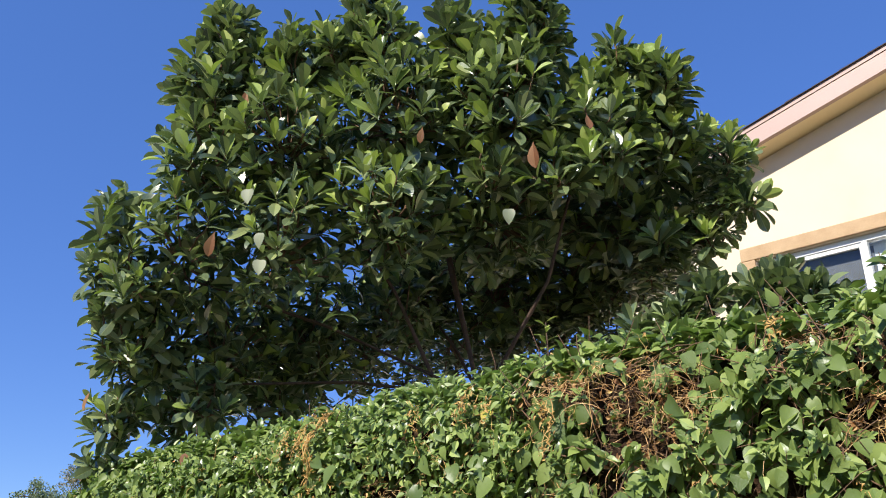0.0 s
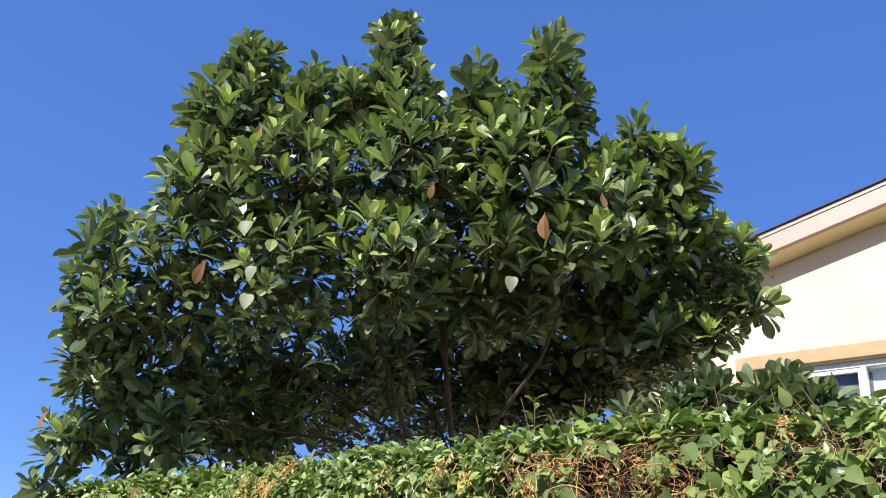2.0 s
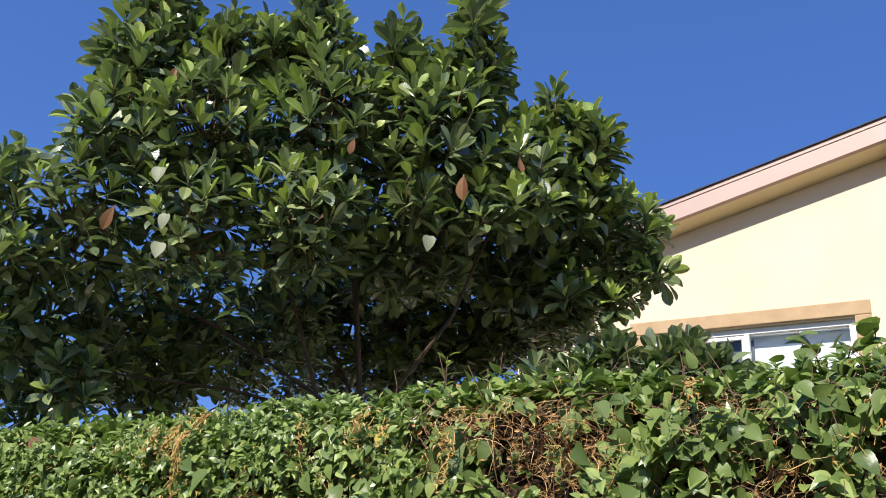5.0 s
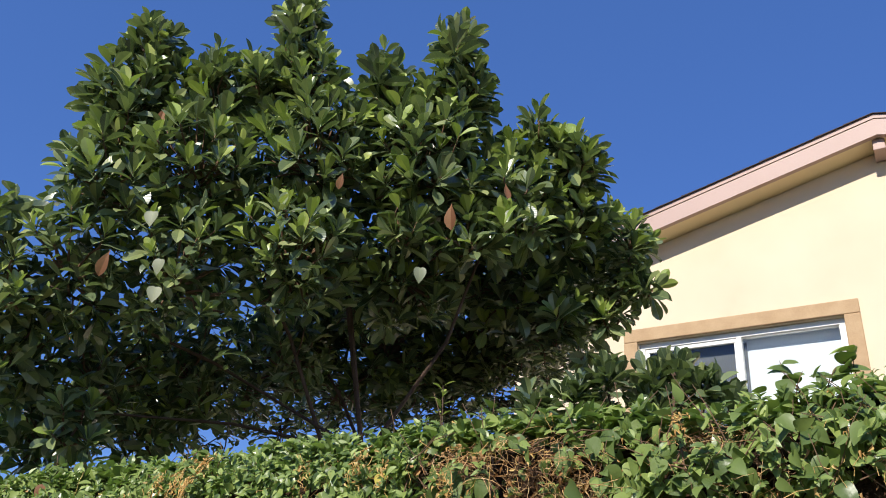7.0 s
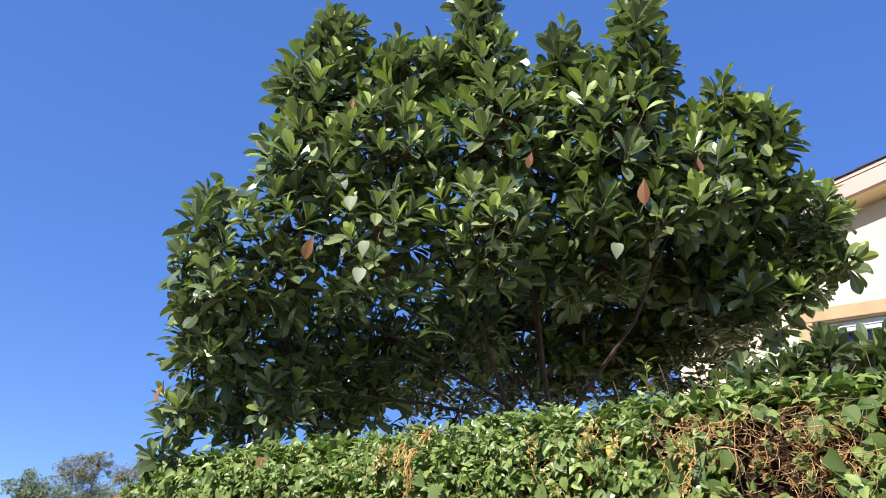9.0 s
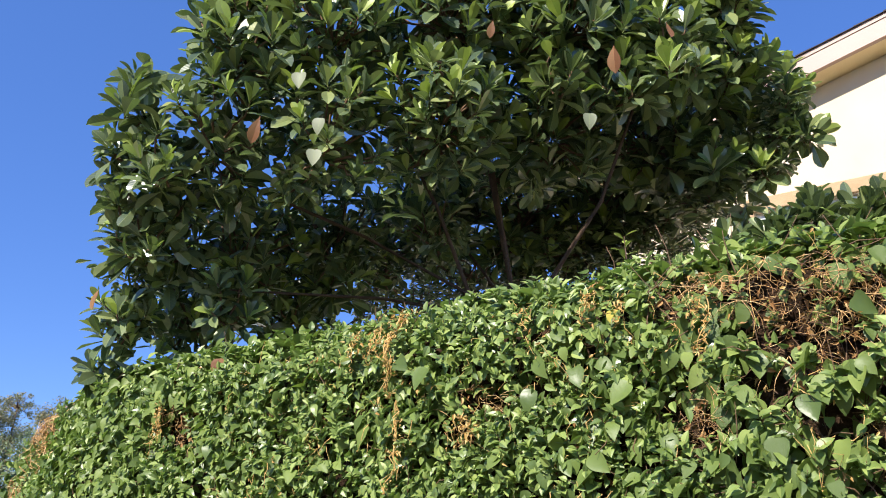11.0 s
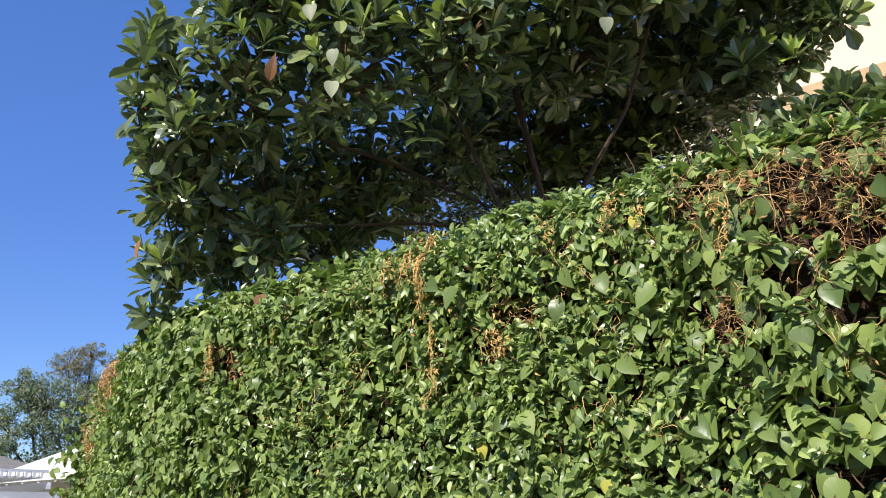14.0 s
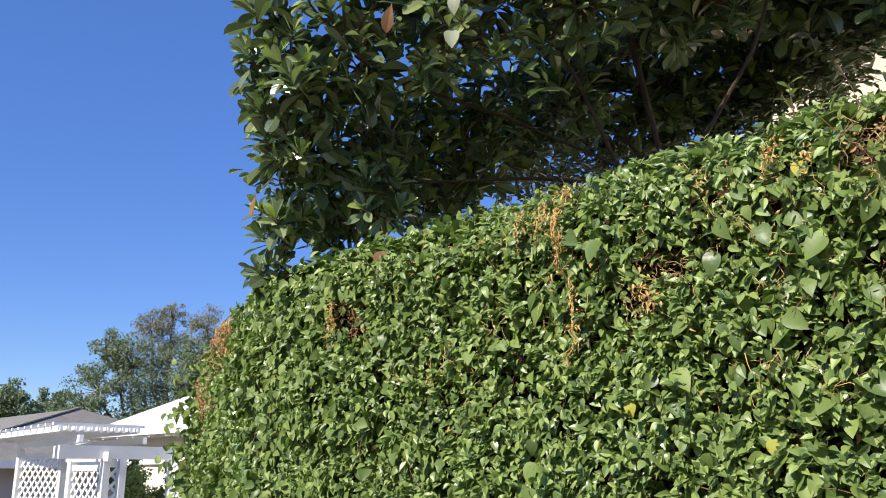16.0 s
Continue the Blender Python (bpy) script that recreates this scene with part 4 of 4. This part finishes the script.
            # strands far from the camera are thickened so they still show in its view
            view_gain = 2.4 if a < -3.5 else 1.0
            tangle.rod(pts, rng.uniform(0.0006, 0.0015) * view_gain, 0.0005 * view_gain)
        for _ in range(int(5200 * c * d) + 10):
            x, z = a + rng.gauss(0, 0.55) * c, min(b + rng.gauss(0, 0.55) * d, H_TOP - 0.03)
            dry.add((x, hedge_face(x, z) + rng.uniform(0, 0.1), z), (rng.gauss(0, 0.8), -0.3, -0.6), unit(rng) + [0, -0.6, 0.2], rng.uniform(0.010, 0.026), False, rng.randrange(3))
    for _ in range(900):
        x = rng.uniform(-3.6, 0.8)
        z = rng.uniform(1.5, H_TOP - 0.05)
        dry.add((x, hedge_face(x, z) + rng.uniform(0, 0.06), z), (rng.gauss(0, 0.6), -0.3, -0.8), unit(rng) + [0, -0.6, 0.2], rng.uniform(0.010, 0.026), False, rng.randrange(3))
    # hanging dry vine stems
    straw = Leaves(dry.blades)
    for x, z0, z1, m in ((-1.90, 2.44, 2.12, 6), (-1.97, 2.41, 2.24, 3), (-1.87, 2.12, 1.84, 3), (-1.24, 2.42, 2.30, 2), (-1.42, 2.36, 2.26, 1), (-0.28, 2.43, 2.36, 2),
                         (-2.06, 2.38, 2.24, 2), (-3.0, 2.2, 2.05, 3), (-1.62, 2.06, 1.98, 3), (-1.14, 2.36, 2.27, 1), (-0.93, 2.33, 2.2, 3)):
        for _ in range(m):
            xx, sway = x + rng.gauss(0, 0.009), rng.gauss(0, 0.02)
            za, zb = z0 + rng.uniform(-0.05, 0.0), z1 + rng.uniform(-0.06, 0.06)
            pts = []
            for k in range(11):
                z = za + (zb - za) * k / 10
                px = xx + sway * math.sin(k * 0.5 + m) * 0.4 + rng.gauss(0, 0.005)
                flat = 0.6 * hedge_face(px, z) + 0.4 * (H_FACE + hedge_bend(px))
                pts.append(Vector((px, flat - 0.06 + rng.gauss(0, 0.008), z)))
            vines.rod(pts, rng.uniform(0.0013, 0.0024), 0.001)
            for q in pts + pts:
                straw.add(q + Vector((rng.gauss(0, 0.012), rng.gauss(0, 0.008), rng.gauss(0, 0.015))), (rng.gauss(0, 0.8), -0.4, -0.6), unit(rng) + [0, -0.5, 0.2], rng.uniform(0.007, 0.017), False, rng.randrange(3))
    # thin dead tendrils lying over the leaves
    for k in range(650):
        x, z = rng.uniform(-2.7, 0.6), rng.uniform(1.7, H_TOP - 0.02)
        if noise.noise((x * 2.6, z * 2.6, 7.0)) < 0.0:
            continue
        p = Vector((x, hedge_face(x, z) - 0.02 + rng.gauss(0, 0.012), z))
        q = p + Vector((rng.gauss(0, 0.035), rng.uniform(-0.02, 0.02), rng.gauss(-0.02, 0.045)))
        vines.rod(crooked(rng, p, q, 4, 0.014), rng.uniform(0.0007, 0.0014), 0.0006)
        straw.add(q, (rng.gauss(0, 0.8), -0.4, -0.6), unit(rng) + [0, -0.5, 0.2], rng.uniform(0.008, 0.016), False, rng.randrange(3))
    # twigs in the gaps and a few that stand up from the top
    for k in range(2600):
        x, z = rng.uniform(-4.0, 1.4) if k % 3 == 0 else rng.uniform(-1.2, 1.0), rng.uniform(1.4, H_TOP - 0.06)
        p = Vector((x, hedge_face(x, z) + rng.uniform(0.0, 0.1), z))
        q = p + Vector((rng.gauss(0, 0.09), rng.uniform(-0.05, 0.05), rng.gauss(0.02, 0.08)))
        stems.rod(crooked(rng, p, q, 3, 0.012), rng.uniform(0.0015, 0.003), 0.001)
    for x, h, lean in ((0.0, 0.14, -0.4), (0.03, 0.10, 0.5), (0.10, 0.15, 0.2), (0.16, 0.12, -0.6), (-0.06, 0.1, 0.3), (-0.95, 0.1, 0.2), (0.2, 0.1, 0.5)):
        p = Vector((x, H_FACE + 0.2, hedge_top(x) - 0.04))
        q = p + Vector((lean * h, 0, h + 0.04))
        stems.rod(crooked(rng, p, q, 4, 0.012), 0.003, 0.0015)
        for _ in range(3):
            hearts.add(p.lerp(q, rng.uniform(0.7, 1.0)), (rng.gauss(0, 0.7), -0.3, 0.1), (rng.gauss(0, 0.5), -0.6, 0.7), rng.uniform(0.04, 0.065), False, rng.randrange(3))
    shoots.put("shoot", TWIG, hedge, "", "stuff")
    hearts.put("vine_foliage", HEART_LEAF, hedge, "matt heart-shaped vine leaves")
    points.put("foliage", HEDGE_LEAF, hedge, "small shiny pointed leaves")
    yellows.put("yellow_foliage", YELLOW_LEAF, hedge)
    dry.put("dry_foliage", DRY_LEAF, hedge, "curled tan dead leaves")
    tangle.put("dry_tangle", DRY_TWIG, hedge, "tangle of tan dry twigs", "stuff")
    straw.put("straw_foliage", STRAW, hedge, "tiny straw-coloured leaflets")
    vines.put("dry_vine", VINE_DRY, hedge, "straw-coloured hanging vine stems", "stuff")
    stems.put("brushwood", TWIG, hedge, "thin brown twigs", "stuff")


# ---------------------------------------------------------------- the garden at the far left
VIEWPOINT = Vector((-0.37, -0.02, 0.0))          # late camera position; far trees and bush are placed by bearing to fit its view


def lattice_panel(parent, a, b, z0, z1):
    """A framed trellis panel from a to b (x, y), between two heights."""
    a, b = Vector((*a, 0)), Vector((*b, 0))
    length, way = (b - a).length, (b - a).normalized()
    up = Vector((0, 0, 1))
    out = way.cross(up)
    for z in (z1, z0):
        bm = bmesh.new()
        beam(bm, a + up * z, b + up * z, 0.04, 0.07)
        fr_ = part("panel_rail", bm, WHITE_WOOD, parent)
    step, w = 0.105, 0.034
    for s in (1, -1):
        u = -(z1 - z0)
        while u < length + (z1 - z0):
            pts = []
            for z in (z0, z1):
                x = u + (z - z0) if s > 0 else u + (z1 - z0) - (z - z0)
                pts.append((x, z))
            (xa, za), (xb, zb) = pts
            t0, t1 = 0.0, 1.0
            if xa != xb:
                lo, hi = sorted(((0 - xa) / (xb - xa), (length - xa) / (xb - xa)))
                t0, t1 = max(t0, lo), min(t1, hi)
            if t1 - t0 > 0.02:
                p = a + way * (xa + (xb - xa) * t0) + up * (za + (zb - za) * t0)
                q = a + way * (xa + (xb - xa) * t1) + up * (za + (zb - za) * t1)
                bm = bmesh.new()
                d = (q - p).normalized()
                side = d.cross(out)
                off = out * (0.006 * s)
                ring = [p + off - side * w / 2 - out * 0.004, p + off + side * w / 2 - out * 0.004, p + off + side * w / 2 + out * 0.004, p + off - side * w / 2 + out * 0.004]
                prism(bm, ring, q - p)
                part("slat", bm, WHITE_WOOD, fr_)
            u += step * 1.414


def build_pergola():
    g = -0.32
    per = thing("pergola", (-11.4, 5.0, g), "white painted wooden pergola with trellis sides", "pergola")
    posts = [(-13.97, 5.16, 1.93), (-12.83, 5.31, 1.93), (-11.46, 4.83, 1.72), (-10.62, 4.86, 1.74), (-10.62, 5.07, 1.74), (-10.62, 5.75, 1.74), (-9.9, 5.75, 1.74)]
    for x, y, top in posts:
        boxed("post", (x - 0.045, y - 0.045, g), (x + 0.045, y + 0.045, top), WHITE_WOOD, per, bevel=0.006)
    lattice_panel(per, (-13.92, 5.17), (-12.88, 5.30), 0.1, 1.80)
    lattice_panel(per, (-11.41, 4.83), (-10.67, 4.86), 0.1, 1.62)
    lattice_panel(per, (-10.62, 4.91), (-10.62, 5.02), 0.1, 1.66)
    lattice_panel(per, (-10.57, 5.75), (-9.95, 5.75), 0.1, 1.60)
    for a, b, w, h in (((-10.6, 4.27, 1.80), (-10.6, 6.1, 1.80), 0.05, 0.155), ((-10.72, 4.27, 1.80), (-10.72, 6.1, 1.80), 0.05, 0.14), ((-11.6, 4.83, 1.75), (-10.45, 4.83, 1.75), 0.05, 0.11),
                       ((-10.9, 5.75, 1.69), (-9.7, 5.75, 1.69), 0.05, 0.13), ((-14.1, 5.18, 1.97), (-10.9, 4.66, 1.97), 0.05, 0.09), ((-14.0, 6.0, 1.97), (-11.0, 5.55, 1.97), 0.05, 0.09)):
        bm = bmesh.new()
        beam(bm, a, b, w, h)
        part("beam", bm, WHITE_WOOD, per)
    for i in range(11):                                 # rafters, whose ends line the near side
        y = 4.45 + i * 0.1
        bm = bmesh.new()
        beam(bm, (-15.2, y + 0.45, 2.09), (-11.0, y, 2.09), 0.035, 0.07)
        part("rafter", bm, WHITE_WOOD, per)
    for i in range(15):                                 # cross battens
        x = -11.05 - i * 0.29
        bm = bmesh.new()
        beam(bm, (x, 4.36 + 0.42 * i / 14, 2.145), (x, 5.55 + 0.42 * i / 14, 2.145), 0.04, 0.035)
        part("batten", bm, WHITE_WOOD, per)


def build_shed():
    """The low building with a bright white roof behind the pergola."""
    shed = thing("outbuilding", (-13.4, 8.2, -0.3), "low beige outbuilding with a bright white roof", "building")
    boxed("wall", (-14.4, 7.0, -0.35), (-7.0, 8.3, 2.2), CREAM_WALL, shed, "pale cream stucco walls", 0)
    bm = bmesh.new()
    e = [bm.verts.new(p) for p in ((-14.95, 6.5, 2.22), (-6.5, 6.5, 2.22), (-6.5, 8.7, 2.22), (-14.95, 8.7, 2.22))]
    r = [bm.verts.new(p) for p in ((-13.3, 7.6, 2.86), (-8.1, 7.6, 2.86))]
    for f in ((e[0], e[1], r[1], r[0]), (e[1], e[2], r[1]), (e[2], e[3], r[0], r[1]), (e[3], e[0], r[0]), (e[3], e[2], e[1], e[0])):
        bm.faces.new(f)
    roof = part("roof", bm, WHITE_ROOF, shed, "bright white hip roof")
    boxed("eave_board", (-14.97, 6.47, 2.13), (-6.5, 6.5, 2.235), WHITE_WOOD, shed, bevel=0)
    for i in range(16):
        x = -14.7 + i * 0.5
        boxed("rafter_tail", (x, 6.5, 2.10), (x + 0.06, 7.0, 2.19), WHITE_WOOD, shed, bevel=0)
    boxed("band", (-14.38, 6.94, 1.70), (-7.0, 6.998, 1.82), WHITE_WOOD, shed, "white band on the wall", 0.004)


def build_far_house():
    house = thing("bungalow", (-26, 9.5, -0.3), "beige bungalow with a grey shingle hip roof", "house")
    x0, x1, y0, y1, ev, ri = -33.0, -19.8, 5.2, 13.8, 1.85, 3.28
    boxed("wall", (x0 + 0.5, y0 + 0.5, -0.35), (x1 - 0.5, y1 - 0.5, ev), BEIGE, house, "beige stucco wall", 0)
    bm = bmesh.new()
    a = [bm.verts.new(p) for p in ((x0, y0, ev), (x1, y0, ev), (x1, y1, ev), (x0, y1, ev))]
    m = (y0 + y1) / 2
    r = [bm.verts.new(p) for p in ((x0 + 3.4, m + 0.6, ri), (x1 - 3.4, m + 0.6, ri))]
    for f in ((a[0], a[1], r[1], r[0]), (a[1], a[2], r[1]), (a[2], a[3], r[0], r[1]), (a[3], a[0], r[0]), (a[3], a[2], a[1], a[0])):
        bm.faces.new(f)
    roof = part("roof", bm, GREY_SHINGLE, house, "grey shingle hip roof")
    bm = bmesh.new()
    beam(bm, (x1, y0, ev + 0.03), (x1 - 3.4, m + 0.6, ri + 0.03), 0.10, 0.02)
    part("hip_cap", bm, GREY_SHINGLE, roof)
    for lo, hi in (((x0, y0 - 0.03, ev - 0.16), (x1, y0, ev)), ((x1, y0, ev - 0.16), (x1 + 0.03, y1, ev))):
        boxed("fascia", lo, hi, WHITE_WOOD, house, "white eave board", 0)
    # a plain white upright strip on the wall, its purpose not known
    bm = bmesh.new()
    box(bm, (x1 - 0.5, 6.75, 0.2), (x1 - 0.44, 7.0, 1.55), 0.01)
    part("wall_strip", bm, WHITE_WOOD, house, "white vertical strip on the wall")


FAR_BLADES = [(np.array([(-w, 0.48, 0.07), (0, 0, 0), (w, 0.48, 0.07), (0, 1.0, -0.15)]), [(1, 2, 3), (1, 3, 0)], np.zeros((4, 3))) for w in (0.28, 0.36)]


def build_far_tree(seed, at, lobes, mat, leaf, label, thin=0.0, per=150):
    """lobes: (sideways, upwards, radius) round the tree's foot, sideways across the view."""
    rng = random.Random(seed)
    at = Vector(at)
    side = Vector((0.42, 0.91, 0))
    tree = thing("tree", at, label, "tree", "trees beyond the garden")
    fol = Leaves(FAR_BLADES, False)
    limbs = Tubes(5)
    trunk = Tubes(8)
    top = max(u for _, u, _ in lobes)
    trunk.rod(crooked(rng, at - Vector((0, 0, 0.1)), at + Vector((0, 0, top * 0.6)), 4, 0.1), 0.22, 0.08)
    trunk.put("trunk", BARK, tree)
    for s, u, r in lobes:
        c = at + side * s + Vector((0.3 * math.sin(u * 5), 0, u))
        limbs.rod(crooked(rng, at + Vector((0, 0, min(u, top * 0.55) * 0.7)), c, 4, 0.15), 0.07, 0.015)
        subs = [(np.array(c) + unit(rng) * r * rng.uniform(0.45, 0.95), r * rng.uniform(0.22, 0.42)) for _ in range(int(20 + 18 * r))]
        for q, qr in subs:
            if rng.random() < thin:
                continue
            limbs.rod(crooked(rng, c, q, 2, 0.05), 0.015, 0.006)
            for _ in range(int(per * 2.0 * qr)):
                p = q + unit(rng) * qr * rng.uniform(0.3, 1.05) * np.array([1, 1, 0.75])
                fol.add(p, unit(rng) + [0, 0, -0.2], unit(rng) + [0, 0, 0.7], leaf * rng.uniform(0.7, 1.3), False, rng.randrange(3))
    fol.put("crown", mat, tree)
    limbs.put("brushwood", TWIG, tree, "", "stuff")


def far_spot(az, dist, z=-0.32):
    return (VIEWPOINT.x - dist * math.cos(radians(az)), VIEWPOINT.y + dist * math.sin(radians(az)), z)


build_ground()
build_house()
build_tree()
build_shrubs()
build_hedge()
build_pergola()
build_shed()
build_far_house()
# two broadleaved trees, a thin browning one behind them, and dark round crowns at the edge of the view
build_far_tree(31, far_spot(27.5, 27), [(-1.3, 4.2, 0.9), (-0.3, 5.0, 1.1), (-1.1, 5.6, 0.5), (0.9, 4.3, 1.3), (1.6, 5.0, 1.1), (2.4, 3.8, 1.2), (-1.9, 3.4, 0.7), (0.2, 3.2, 1.2), (1.9, 2.4, 1.2), (0.0, 2.0, 1.2), (-1.3, 2.6, 1.0), (-1.9, 1.9, 0.9), (1.2, 1.6, 1.2), (2.7, 2.8, 1.0), (0.5, 2.9, 1.2), (1.6, 3.3, 1.2), (-0.6, 3.0, 1.1), (-1.6, 2.9, 0.9), (2.8, 1.9, 1.2)], FAR_LEAF_HAZED, 0.074,
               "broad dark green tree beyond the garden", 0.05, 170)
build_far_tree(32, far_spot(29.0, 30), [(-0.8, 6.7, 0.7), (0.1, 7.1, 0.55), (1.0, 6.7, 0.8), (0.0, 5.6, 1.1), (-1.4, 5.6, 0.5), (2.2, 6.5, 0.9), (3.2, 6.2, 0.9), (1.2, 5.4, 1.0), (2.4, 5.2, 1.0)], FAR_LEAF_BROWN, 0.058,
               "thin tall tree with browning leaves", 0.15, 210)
build_far_tree(33, far_spot(19.3, 34), [(-0.9, 4.0, 1.2), (0.2, 4.5, 0.9), (0.7, 3.7, 1.0), (-1.9, 4.3, 1.2), (-0.4, 2.8, 1.4), (-2.6, 3.2, 1.4), (-3.6, 4.1, 1.3)], FAR_LEAF_HAZED, 0.10,
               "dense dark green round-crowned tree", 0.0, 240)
build_far_tree(34, far_spot(22.6, 36), [(0.0, 4.5, 0.7), (-0.5, 3.8, 0.8), (0.7, 3.8, 0.8), (1.5, 3.2, 0.9), (-1.3, 3.0, 0.8), (0.2, 2.7, 1.0)], FAR_LEAF_HAZED, 0.10,
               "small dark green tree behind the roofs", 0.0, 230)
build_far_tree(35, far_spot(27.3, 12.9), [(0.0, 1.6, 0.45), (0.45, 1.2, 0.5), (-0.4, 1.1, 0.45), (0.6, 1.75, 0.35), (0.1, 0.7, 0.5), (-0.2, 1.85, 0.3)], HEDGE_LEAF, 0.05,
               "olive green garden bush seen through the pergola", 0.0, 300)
